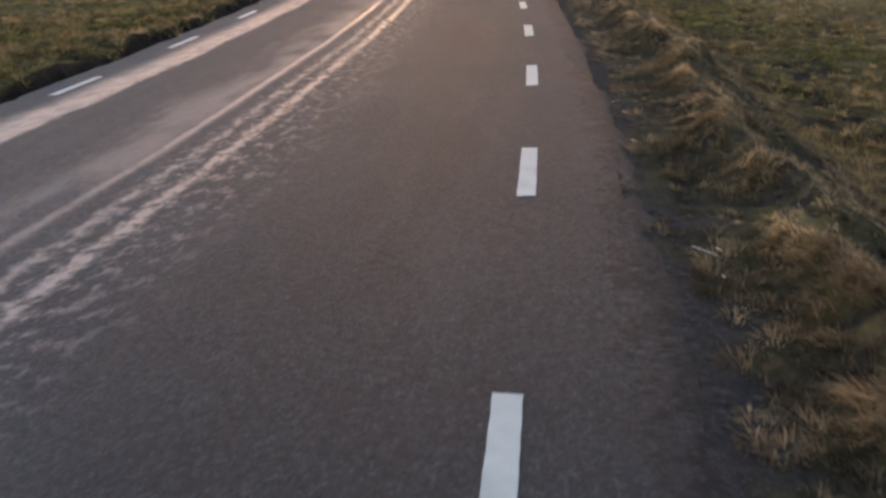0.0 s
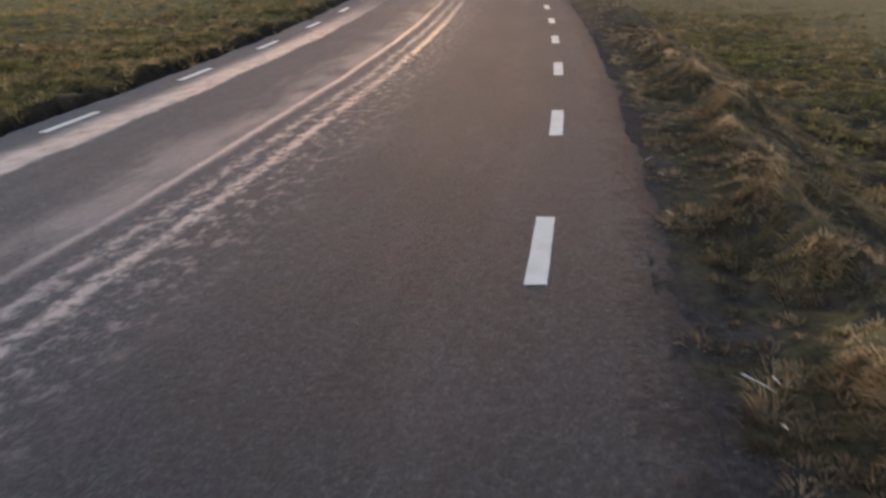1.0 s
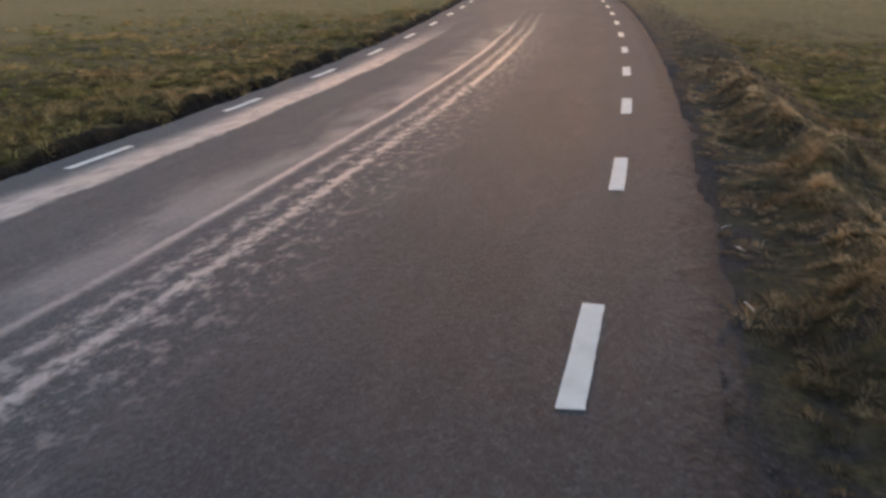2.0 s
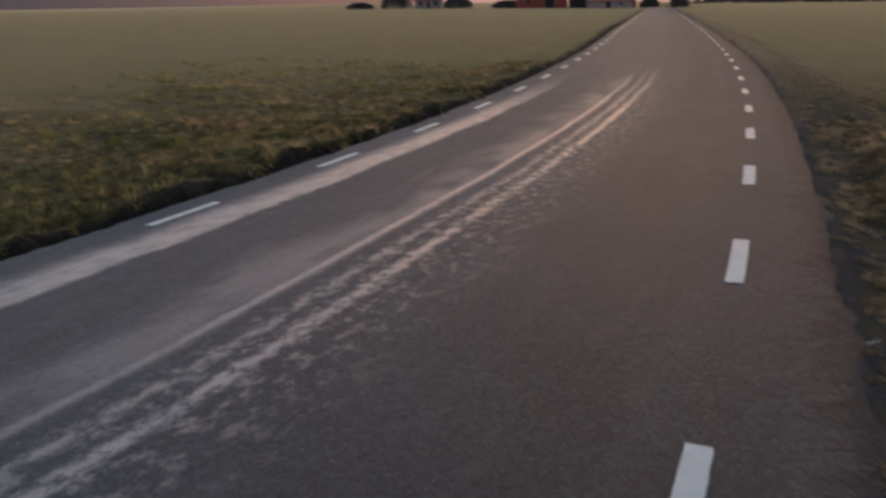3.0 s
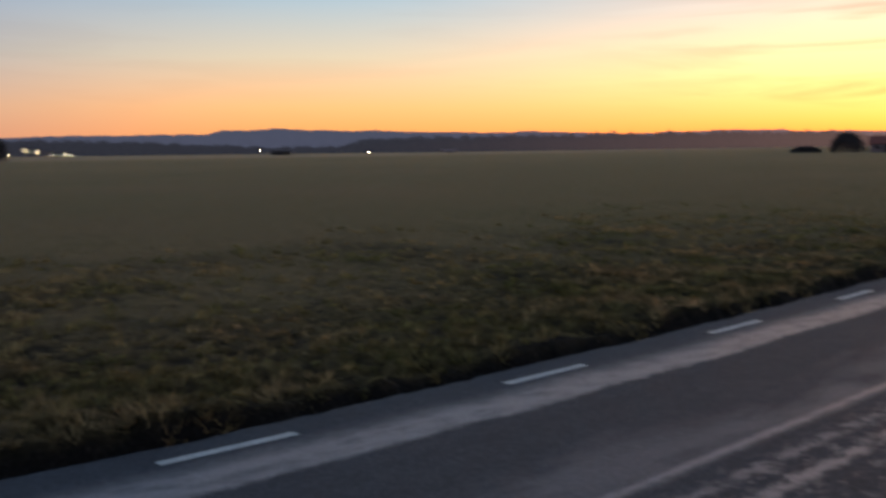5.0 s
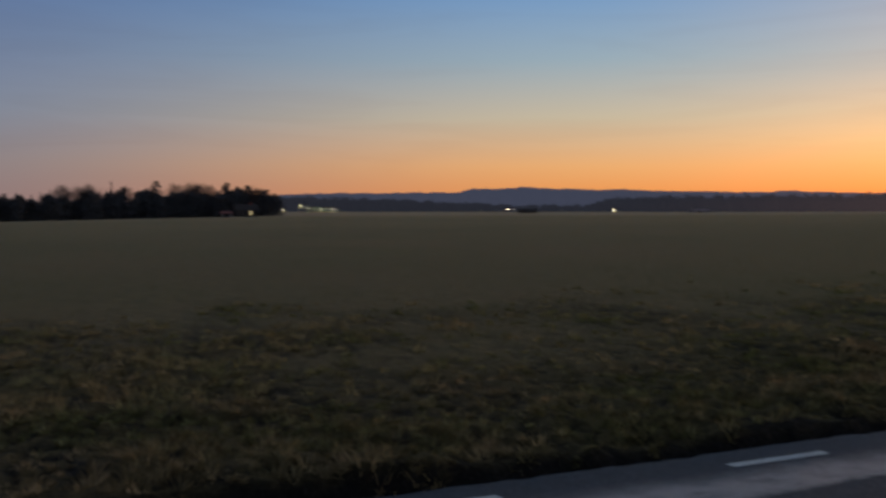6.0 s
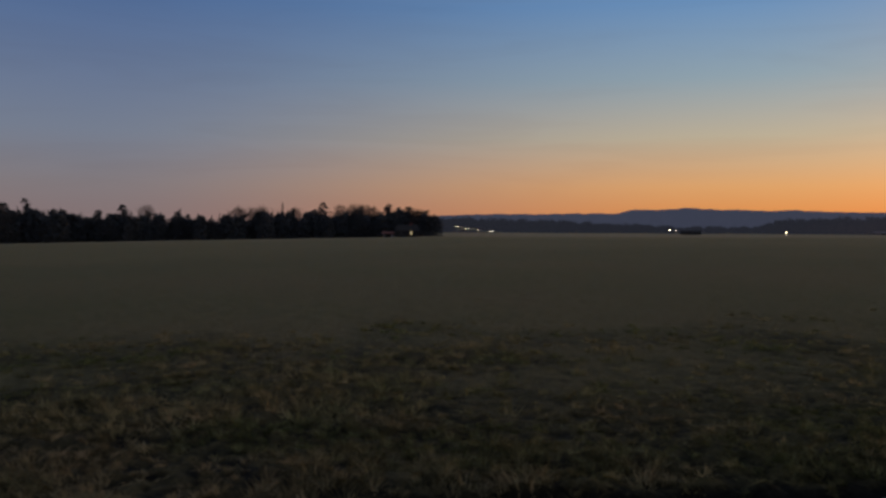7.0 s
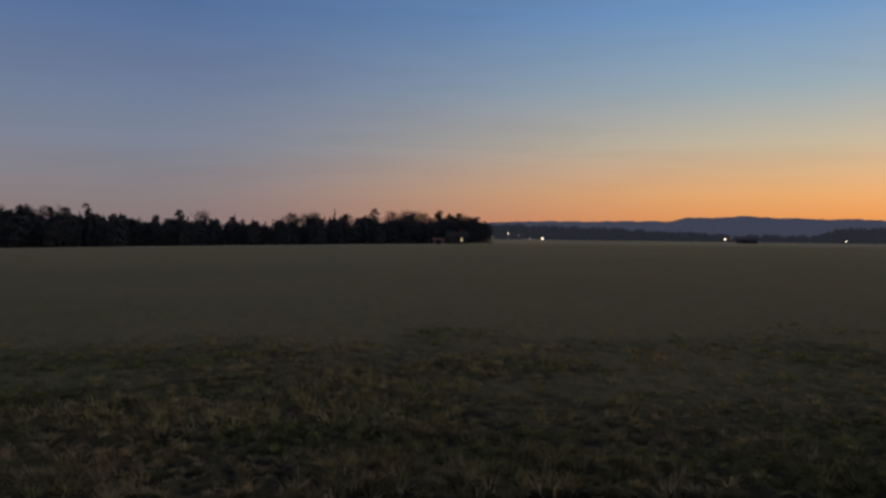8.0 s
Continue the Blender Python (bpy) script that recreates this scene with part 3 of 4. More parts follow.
def build_road():
    ys = np.concatenate([np.arange(-12, 0, 0.3), np.arange(0, 20, 0.05), np.arange(20, 30, 0.2), np.arange(30, 80, 0.6), np.arange(80, 501, 3.0)])
    us = np.concatenate([[-0.44, -0.39], np.linspace(-0.33, 5.46, 42), [5.53, 5.62]])
    verts, uvs = [], []
    for y in ys:
        for k, u in enumerate(us):
            out = u
            if k in (0, 1):       # ragged broken left edge
                out = u + 0.05 * float(vnoise(1.0, y, 0.6, 51)) + 0.03 * float(vnoise(1.0, y, 0.15, 52))
            if k >= len(us) - 2:  # ragged right edge
                out = u + 0.04 * float(vnoise(2.0, y, 0.9, 53)) + 0.014 * float(vnoise(2.0, y, 0.26, 54)) + 0.010 * float(vnoise(2.0, y, 0.11, 55))
            x, z = road_point(out, y)
            drop = -0.09 if k == 0 else -0.022 if k == len(us) - 1 else 0.0
            ruts = -0.006 * (math.exp(-((u - 1.0) / 0.35) ** 2) + math.exp(-((u - 2.6) / 0.3) ** 2))
            verts.append((float(x), y, float(z) + drop + ruts))
            uvs.append((u, y))
    n = len(us)
    faces = [(r * n + c, r * n + c + 1, (r + 1) * n + c + 1, (r + 1) * n + c) for r in range(len(ys) - 1) for c in range(n - 1)]
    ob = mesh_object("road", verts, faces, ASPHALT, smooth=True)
    layer = ob.data.uv_layers.new(name="road")
    flat = np.array([uvs[l.vertex_index] for l in ob.data.loops], np.float32)
    layer.data.foreach_set("uv", flat.ravel())
    return tagged(ob, "two-lane grey asphalt country road with shiny worn wheel tracks", "road", kind="structure")


def dash(road, u0, yc):
    """One painted stripe of the broken edge line, 1.0 by 0.105 m, slightly uneven at its rim."""
    near = yc < 32
    n = 16 if near else 4
    bm = bmesh.new()
    lower, upper = [], []
    sx = 5.0 / float(right_x(yc) - left_x(yc))
    for side in (-1, 1):
        for k in range(n + 1):
            f = k / n - 0.5
            y = yc + f * 0.985 * (1 if side < 0 else 0.992)
            w = 0.0525 + (random.uniform(-0.0022, 0.0022) if near else 0)
            u = u0 + side * w * sx
            if near and k in (0, n):
                y += random.uniform(-0.012, 0.012)
            x, z = road_point(u, y)
            (lower if side < 0 else upper).append(bm.verts.new((float(x), y, float(z) + 0.004)))
    for k in range(n):
        bm.faces.new((lower[k], upper[k], upper[k + 1], lower[k + 1]))
    part("edge_line_dash", bm, PAINT, road)


build_ground()
ROAD = build_road()
y = 1.46
while y < 235:
    dash(ROAD, 5.0, y)
    dash(ROAD, 0.0, y + 1.06)
    y += 2.97 if y > 9 else 2.985 if y > 4 else 3.03

# ---- grass ----


def blades(name, x, y, length, lean, turn, width, mat, label, simple=False):
    """Bent blades of grass, three triangles each (simple: one), rooted on the ground sheet."""
    n = len(x)
    z, _ = ground(x, y)
    root = np.stack([x, y, z - 0.01], -1)
    ahead = np.stack([np.cos(turn), np.sin(turn), 0 * turn], -1)
    side = np.stack([-np.sin(turn), np.cos(turn), 0 * turn], -1) * (width / 2)[:, None]
    up = np.array([0, 0, 1.0])
    half = root + ahead * (length * 0.5 * np.sin(lean * 0.75))[:, None] + up * (length * 0.5 * np.cos(lean * 0.75))[:, None]
    tip = half + ahead * (length * 0.5 * np.sin(lean * 1.15))[:, None] + up * (length * 0.5 * np.cos(lean * 1.15))[:, None]
    if simple:
        v = np.stack([root - side, root + side, tip], 1).reshape(-1, 3)
        return tagged(big_mesh(name, v, np.arange(n * 3), 3, mat), label, "grass", kind="stuff")
    v = np.stack([root - side, root + side, half + side * 0.8, half - side * 0.8, tip], 1).reshape(-1, 3)
    tri = np.array([0, 1, 2, 0, 2, 3, 3, 2, 4])
    loops = (np.arange(n)[:, None] * 5 + tri).ravel()
    return tagged(big_mesh(name, v, loops, 3, mat), label, "grass", kind="stuff")


def tufts(x0, x1, y0, y1, per_m2, size, count, long, lean, mat, name, label, width=0.006, keep=None, lay=None, seed=1, fade=60.0, simple=False):
    """Clumps of blades over a rectangle of the plan; keep: a test on (x, y); lay: a way in which they lie over."""
    r = np.random.default_rng(seed)
    n = int((x1 - x0) * (y1 - y0) * per_m2)
    cx, cy = r.uniform(x0, x1, n), r.uniform(y0, y1, n)
    ok = r.uniform(0.53, 0.66, n) < verge_clumps(cx, cy) + 0.5 * (1 - tufty(cx, cy))
    far_off = np.hypot(cx, cy - 3)
    ok &= r.uniform(0, 1, n) < np.clip((fade - far_off) / (0.5 * fade), 0.0, 1)
    if keep is not None:
        ok &= keep(cx, cy)
    cx, cy = cx[ok], cy[ok]
    n = len(cx)
    big = r.uniform(0.6, 1.4, n) * (0.6 + (np.clip(0.55 + 0.7 * verge_clumps(cx, cy), 0.5, 1.4) - 0.6) * tufty(cx, cy))
    k = np.repeat(np.arange(n), count)
    m = len(k)
    ang, rad = r.uniform(0, 2 * np.pi, m), np.sqrt(r.uniform(0, 1, m)) * size * big[k]
    x, y = cx[k] + np.cos(ang) * rad, cy[k] + np.sin(ang) * rad
    turn = ang + r.normal(0, 0.6, m)
    if lay is not None:
        turn = lay + 1.3 * vnoise(x, y, 0.33, 91) + r.normal(0, 0.35, m)
    length = long * big[k] * r.uniform(0.5, 1.25, m)
    bend = np.clip(lean + r.normal(0, 0.25, m), 0.1, 1.5)
    return blades(name, x, y, length, bend, turn, width * r.uniform(0.6, 1.5, m), mat, label, simple)


def tussocks(name, x0, x1, y0, y1, gap, radius, tall, count, width, mat, label, keep, lay, seed, simple=False):
    """Separate arching tufts, each a fountain of blades, set on a jittered grid with gaps of bare thatch."""
    r = np.random.default_rng(seed)
    gx, gy = np.meshgrid(np.arange(x0, x1, gap), np.arange(y0, y1, gap))
    cx, cy = (gx + r.uniform(-0.5, 0.5, gx.shape) * gap).ravel(), (gy + r.uniform(-0.5, 0.5, gy.shape) * gap).ravel()
    patchy = vnoise(cx, cy, gap * 4.5, seed + 200)
    ok = keep(cx, cy) & (r.uniform(0, 1, len(cx)) < np.clip(0.78 + 0.5 * patchy, 0.2, 1) * np.clip(1.15 * tufty(cx, cy), 0.03, 1))
    cx, cy, patchy = cx[ok], cy[ok], patchy[ok]
    size = np.exp(r.normal(0, 0.28, len(cx))) * (0.95 + 0.35 * patchy)
    k = np.repeat(np.arange(len(cx)), count)
    m = len(k)
    ang, out = r.uniform(0, 2 * np.pi, m), np.sqrt(r.uniform(0, 1, m))
    x, y = cx[k] + np.cos(ang) * out * radius * 0.6 * size[k], cy[k] + np.sin(ang) * out * radius * 0.6 * size[k]
    turn = np.arctan2(np.sin(ang) + 0.5 * np.sin(lay), np.cos(ang) + 0.5 * np.cos(lay)) + r.normal(0, 0.35, m)
    bend = np.clip(0.35 + 0.95 * out + r.normal(0, 0.18, m), 0.1, 1.45)
    return blades(name, x, y, tall * size[k] * r.uniform(0.7, 1.25, m), bend, turn, width * r.uniform(0.6, 1.5, m), mat, label, simple)


def left_of_road(margin):
    return lambda x, y: left_x(y) - LEFT_OUT - x > margin + 0.12 * vnoise(x, y, 0.4, 61)


def right_of_road(lo, hi=1e9):
    return lambda x, y: (x - right_x(y) - RIGHT_OUT > lo * np.interp(y, [2.0, 5.5], [1.7, 0.8]) ** (lo < 0.5) + 0.15 * vnoise(x, y, 0.35, 62)) & (x - right_x(y) - RIGHT_OUT < hi)


tufts(-9.0, -5.2, 0.0, 24, 60, 0.04, 8, 0.035, 1.0, GRASS, "verge_grass", "short olive winter grass along the road edge", 0.009, left_of_road(0.38), -0.6, 1)
tussocks("verge_tussocks", -9.4, -5.2, 0.5, 28, 0.20, 0.105, 0.095, 48, 0.010, GRASS, "brown and olive dead grass tufts on the road bank", left_of_road(0.35), -0.8, 2)
tufts(-22.0, -8.0, -4.0, 26, 40, 0.06, 9, 0.045, 0.95, GRASS, "pasture_grass", "short tufted olive-brown pasture grass", 0.014, left_of_road(0.6), -0.6, 3, 25, True)
tussocks("pasture_tussocks", -20.0, -9.3, -4.0, 30, 0.30, 0.155, 0.115, 44, 0.018, TURF, "withered tufts standing in the pasture", left_of_road(0.6), -0.8, 4, True)
tufts(-48.0, -10.0, -12.0, 55, 9, 0.16, 8, 0.06, 1.0, TURF, "pasture_grass_beyond", "tufted olive-brown pasture grass further out", 0.024, None, None, 5, 52, True)
tufts(-20.0, -5.0, 24.0, 55, 14, 0.16, 8, 0.07, 1.0, TURF, "pasture_grass_ahead", "tufted pasture grass beside the road ahead", 0.026, left_of_road(0.4), None, 6, 58, True)
tussocks("roadside_tussocks", 0.4, 3.0, -0.6, 15, 0.10, 0.066, 0.052, 64, 0.0052, DEAD, "small brown winter grass tufts on the road shoulder", right_of_road(0.16, 2.1), -2.4, 7)
tufts(0.9, 2.4, -0.4, 13, 300, 0.045, 18, 0.09, 1.2, BLOND, "matted_ridge_grass", "long blond dead grass combed flat over a low ridge", 0.005, right_of_road(0.66, 0.98), -2.7, 8)
tufts(1.6, 11.0, 1.0, 24, 45, 0.06, 9, 0.05, 1.05, GRASS, "roadside_pasture_grass", "rough olive-brown pasture grass", 0.012, right_of_road(1.0), -2.2, 9, 26, True)
tussocks("roadside_pasture_tussocks", 1.6, 10.5, 0.5, 22, 0.19, 0.10, 0.085, 36, 0.016, GRASS, "withered brown tufts in the roadside pasture", right_of_road(1.6), -2.2, 11, True)
tufts(-3.0, 9.0, 15.0, 60, 14, 0.15, 8, 0.06, 1.05, DEAD, "roadside_grass_ahead", "brown grass on the verge ahead", 0.020, right_of_road(0.2), None, 10, 60, True)


def gravel(name, side, n, seed, label):
    """Loose grit along the broken asphalt edge."""
    r = np.random.default_rng(seed)
    y = r.uniform(0.3, 14, n)
    d = np.abs(r.normal(0.0, 0.16, n)) - 0.02
    x = right_x(y) + RIGHT_OUT + d if side > 0 else left_x(y) - LEFT_OUT - d
    z, _ = ground(x, y)
    s = r.uniform(0.002, 0.007, n) * np.where(r.uniform(0, 1, n) > 0.98, 2.0, 1)
    octa = np.array([[1, 0, 0], [-1, 0, 0], [0, 1, 0], [0, -1, 0], [0, 0, 0.7], [0, 0, -0.7]], float)
    v = octa[None] * s[:, None, None] * r.uniform(0.6, 1.4, (n, 6, 1)) + np.stack([x, y, z + s * 0.3], -1)[:, None]
    f = np.array([0, 2, 4, 2, 1, 4, 1, 3, 4, 3, 0, 4, 2, 0, 5, 1, 2, 5, 3, 1, 5, 0, 3, 5])
    tagged(big_mesh(name, v.reshape(-1, 3), (np.arange(n)[:, None] * 6 + f).ravel(), 3, STONE), label, "gravel", kind="stuff")


gravel("edge_gravel", 1, 4500, 21, "dark loose grit along the crumbled asphalt edge")
gravel("gutter_gravel", -1, 1500, 22, "dark loose grit in the road gutter")


def tube(points, radii, sides=6):
    """Vertices and faces of a tapered, bent tube."""
    vs, fs = [], []
    pts = [Vector(p) for p in points]
    for k, (p, r) in enumerate(zip(pts, radii)):
        d = (pts[min(k + 1, len(pts) - 1)] - pts[max(k - 1, 0)]).normalized()
        a = d.orthogonal().normalized()
        b = d.cross(a)
        for s in range(sides):
            t = 2 * math.pi * s / sides
            vs.append(p + a * (r * math.cos(t)) + b * (r * math.sin(t)))
    for k in range(len(pts) - 1):
        for s in range(sides):
            fs.append((k * sides + s, k * sides + (s + 1) % sides, (k + 1) * sides + (s + 1) % sides, (k + 1) * sides + s))
    fs.append(tuple(range(sides))[::-1])
    fs.append(tuple(range((len(pts) - 1) * sides, len(pts) * sides)))
    return vs, fs


def stalk(x, y, length, turn, tilt, thick=0.0026):
    """A bleached reed stalk lying on the verge, a little bowed and split at its end."""
    z = float(ground(np.array([x]), np.array([y]))[0][0])
    c, s = math.cos(turn), math.sin(turn)
    pts = []
    for k in range(7):
        f = k / 6
        pts.append((length * f * c, length * f * s, 0.012 + tilt * length * f + 0.003 * math.sin(f * 3.1)))
    v, fc = tube(pts, [thick * (1 - 0.55 * k / 6) for k in range(7)], 6)
    ob = mesh_object("reed_stalk", v, fc, STALK)
    ob.location = (x, y, z + 0.03)
    tagged(ob, "bleached dry reed stalk lying on the grass verge", "stalk", "stalks on the verge")


for x, y, ln, turn, tilt in ((0.82, 3.15, 0.16, -0.97, 0.05), (0.715, 4.99, 0.13, -1.35, 0.1), (0.73, 5.76, 0.11, -1.23, 0.1), (0.672, 6.05, 0.08, 0.74, 0.1), (0.924, 3.15, 0.09, -1.5, 0.2), (0.893, 2.84, 0.06, -1.51, 0.3)):
    stalk(x, y, ln, turn, tilt)

# ---- trees ----


def limbs_of(rnd, height, spread_, levels, start=0.3):
    """Branch skeleton of a leafless tree: a list of (points, radii, level) and the twig roots."""
    out, ends = [], []

    def grow(p, d, length, radius, level):
        pts, rad, n = [p.copy()], [radius], 5
        for k in range(n):
            d = (d + Vector((rnd.gauss(0, 0.16), rnd.gauss(0, 0.16), rnd.gauss(0.05, 0.10)))).normalized()
            p = p + d * (length / n)
            pts.append(p.copy())
            rad.append(radius * (1 - 0.60 * (k + 1) / n))
        out.append((pts, rad, level))
        if level >= levels:
            ends.extend((q, d.copy()) for q in pts[1:])
            return
        kids = 6 if level == 0 else 4
        for k in range(kids):
            f = rnd.uniform(start if level == 0 else 0.25, 1.0)
            i = min(int(f * n), n - 1)
            q = pts[i].lerp(pts[i + 1], f * n - i) if i < n else pts[-1]
            t = 2 * math.pi * (k + rnd.uniform(-0.3, 0.3)) / kids
            a = d.orthogonal().normalized()
            a = Matrix.Rotation(t, 3, d) @ a
            nd = (d * (0.75 if level else 0.55) + a * spread_ * rnd.uniform(0.7, 1.2)).normalized()
            grow(q, nd, length * rnd.uniform(0.38, 0.54), max(rad[i] * 0.55, 0.012), level + 1)

    grow(Vector((0, 0, -0.15)), Vector((0, 0, 1)), height * 0.66, height * 0.022, 0)
    return out, ends


def twig_tris(rnd, ends, count, length, width):
    vs = []
    for _ in range(count):
        p, d = rnd.choice(ends)
        w = (d + Vector((rnd.gauss(0, 0.7), rnd.gauss(0, 0.7), rnd.gauss(0.1, 0.6)))).normalized()
        a = w.orthogonal().normalized()
        a = Matrix.Rotation(rnd.uniform(0, 6.28), 3, w) @ a
        ln = length * rnd.uniform(0.5, 1.3)
        mid = p + w * ln * 0.5 + Vector((rnd.gauss(0, 0.08), rnd.gauss(0, 0.08), rnd.gauss(0, 0.08))) * ln
        vs += [p - a * width / 2, p + a * width / 2, mid + a * width / 3, mid + a * width / 3, mid - a * width / 3, p - a * width / 2, mid - a * width / 3, mid + a * width / 3, p + w * ln]
    return np.array([tuple(v) for v in vs])


def crown_tris(rnd, radius, lo, hi, count, length, width):
    """Fine twigs fanning outwards through an uneven rounded crown, denser towards its rim, with gaps."""
    vs, mid = [], (lo + hi) / 2
    lobes = [(rnd.uniform(0, 6.28), rnd.uniform(-0.7, 0.9), rnd.uniform(0.12, 0.3)) for _ in range(9)]
    while len(vs) < count * 3:
        d = Vector((rnd.gauss(0, 1), rnd.gauss(0, 1), rnd.gauss(0, 1))).normalized()
        a = math.atan2(d.y, d.x)
        bulge = 0.80 + sum(k * math.exp(-((((a - p + 3.14) % 6.28) - 3.14) ** 2 + (d.z - q) ** 2 * 2) * 3) for p, q, k in lobes)
        f = rnd.random() ** 0.5 * bulge
        if noise.noise(d * 3.2 + Vector((f * 2, 0, radius))) < -0.34:
            continue
        p = Vector((d.x * radius * f, d.y * radius * f, mid + d.z * (hi - lo) / 2 * f))
        w = (d + Vector((rnd.gauss(0, 0.5), rnd.gauss(0, 0.5), rnd.gauss(0.15, 0.4)))).normalized()
        s = w.orthogonal().normalized()
        s = Matrix.Rotation(rnd.uniform(0, 6.28), 3, w) @ s * (width / 2)
        vs += [p - s, p + s, p + w * length * rnd.uniform(0.5, 1.2)]
    return np.array([tuple(v) for v in vs])


def bare_tree(name, seed, height, spread_, twigs, x, y, label, twig_len=0.9, twig_w=0.045, levels=3, start=0.3, wide=8.0):
    """A leafless tree: tapered trunk, each main limb, and a crown of fine twigs."""
    rnd = random.Random(seed)
    bones, ends = limbs_of(rnd, height, spread_, levels, start)
    z = float(ground(np.array([x]), np.array([y]))[0][0])
    top = empty(name, x, y, z, label=label, category="tree")
    v, f = tube(*bones[0][:2], 8)
    mesh_object("trunk", v, f, BARK, top, smooth=True)
    vs, fs = [], []
    for pts, rad, level in bones[1:]:
        v, f = tube(pts, rad, 5 if level < 2 else 3)
        fs += [tuple(i + len(vs) for i in face) for face in f]
        vs += v
    mesh_object("limbs", vs, fs, BARK, top)
    lo = height * start * 0.9
    tri = np.concatenate([twig_tris(rnd, ends, twigs // 7, twig_len, twig_w), crown_tris(rnd, wide / 2, lo, height, twigs, twig_len, twig_w)])
    ob = big_mesh("crown", tri, np.arange(len(tri)), 3, TWIG)
    ob.parent = top
    tagged(ob, "leafless crown of fine twigs")
    return top


def bush_tris(rnd, w, d, h, n, leaf):
    """A dense, uneven dome of small leaf and twig scraps."""
    vs = []
    for _ in range(n):
        a, t = rnd.uniform(0, 2 * math.pi), rnd.uniform(0, 1) ** 0.6
        r = (0.55 + 0.45 * rnd.random()) * (1 + 0.16 * math.sin(a * 3 + 1.3) + 0.10 * math.sin(a * 7))
        q = Vector((w / 2 * r * math.cos(a) * math.sqrt(max(0, 1 - t * t * 0.9)), d / 2 * r * math.sin(a) * math.sqrt(max(0, 1 - t * t * 0.9)), h * t * (0.8 + 0.25 * rnd.random())))
        e1 = Vector((rnd.gauss(0, 1), rnd.gauss(0, 1), rnd.gauss(0, 1))).normalized() * leaf
        e2 = Vector((rnd.gauss(0, 1), rnd.gauss(0, 1), rnd.gauss(0, 1))).normalized() * leaf
        vs += [q, q + e1, q + e2]
    return np.array([tuple(v) for v in vs])


def conifer_tris(rnd, height, width, first=0.12, pine=False):
    """Ragged needle boughs as an array of triangles; pine: uneven clumps high on a bare stem."""
    if pine:
        clumps = []
        for k in range(7):
            w = width * rnd.uniform(0.5, 0.95)
            t = bush_tris(rnd, w * 1.3, w * 1.3, w * rnd.uniform(0.5, 0.8), 150, 0.42)
            a, r = rnd.uniform(0, 6.28), width * rnd.uniform(0.05, 0.55)
            clumps.append(t + (r * math.cos(a), r * math.sin(a), height * (0.62 + 0.33 * k / 6)))
        return np.concatenate(clumps)
    vs = []
    rows = 15
    for k in range(rows):
        f = first + (1 - first) * k / (rows - 1)
        r = width * (1.06 - f) * 1.05
        n = 9
        for s in range(n):
            a = 2 * math.pi * (s + rnd.uniform(-0.4, 0.4)) / n + k * 0.7
            ln = r * rnd.uniform(0.55, 1.2)
            c, sn = math.cos(a), math.sin(a)
            z0 = height * f
            droop = ln * rnd.uniform(-0.05, 0.45)
            w = ln * rnd.uniform(0.25, 0.45)
            p0 = (0.1 * c, 0.1 * sn, z0)
            m1 = (ln * 0.6 * c - w * sn, ln * 0.6 * sn + w * c, z0 - droop * 0.5 - rnd.uniform(0, 0.25))
            m2 = (ln * 0.6 * c + w * sn, ln * 0.6 * sn - w * c, z0 - droop * 0.5 - rnd.uniform(0, 0.25))
            m3 = (ln * 0.55 * c, ln * 0.55 * sn, z0 - droop * 0.3 + 0.25)
            tp = (ln * c, ln * sn, z0 - droop)
            hang = (ln * 0.6 * c, ln * 0.6 * sn, z0 - droop - ln * rnd.uniform(0.3, 0.55))
            vs += [p0, m1, m3, p0, m3, m2, m1, tp, m3, m3, tp, m2, p0, hang, tp]
    vs += [(-0.25, 0, height * 0.9), (0.25, 0, height * 0.9), (0, 0, height * 1.04), (0, -0.25, height * 0.9), (0, 0.25, height * 0.9), (0, 0, height * 1.04)]
    return np.array(vs, float)


def conifer(name, seed, height, width, x, y, label, pine=False):
    rnd = random.Random(seed)
    z = float(ground(np.array([x]), np.array([y]))[0][0])
    top = empty(name, x, y, z, rnd.uniform(0, 360), label=label, category="tree")
    v, f = tube([(0, 0, -0.2), (0.05, 0, height * 0.5), (0, 0.05, height)], [height * 0.02, height * 0.013, 0.03], 7)
    mesh_object("trunk", v, f, BARK, top)
    tri = conifer_tris(rnd, height, width, pine=pine)
    ob = big_mesh("crown", tri, np.arange(len(tri)), 3, NEEDLE)
    ob.parent = top
    tagged(ob, "dark ragged needle crown")
    return top


def bush(name, seed, w, d, h, x, y, label, n=1400, leaf=0.45, turn=0.0):
    rnd = random.Random(seed)
    z = float(ground(np.array([x]), np.array([y]))[0][0])
    top = empty(name, x, y, z, turn, label=label, category="bush")
    tri = bush_tris(rnd, w, d, h, n, leaf)
    ob = big_mesh("foliage", tri, np.arange(len(tri)), 3, NEEDLE)
    ob.parent = top
    for k in range(6):
        px = rnd.uniform(-0.4, 0.4) * w
        v, f = tube([(px, 0, -0.1), (px + rnd.uniform(-0.3, 0.3), 0.1, h * 0.4), (px + rnd.uniform(-0.6, 0.6), 0.2, h * 0.8)], [0.07, 0.045, 0.015], 5)
        mesh_object("stem", v, f, BARK, top)
    return top


def polar(az, dist):
    """A place by degrees to the left of +y and metres, from the middle of the path."""
    return 0.2 - dist * math.sin(radians(az)), 2.5 + dist * math.cos(radians(az))


# ---- the farm ahead ----


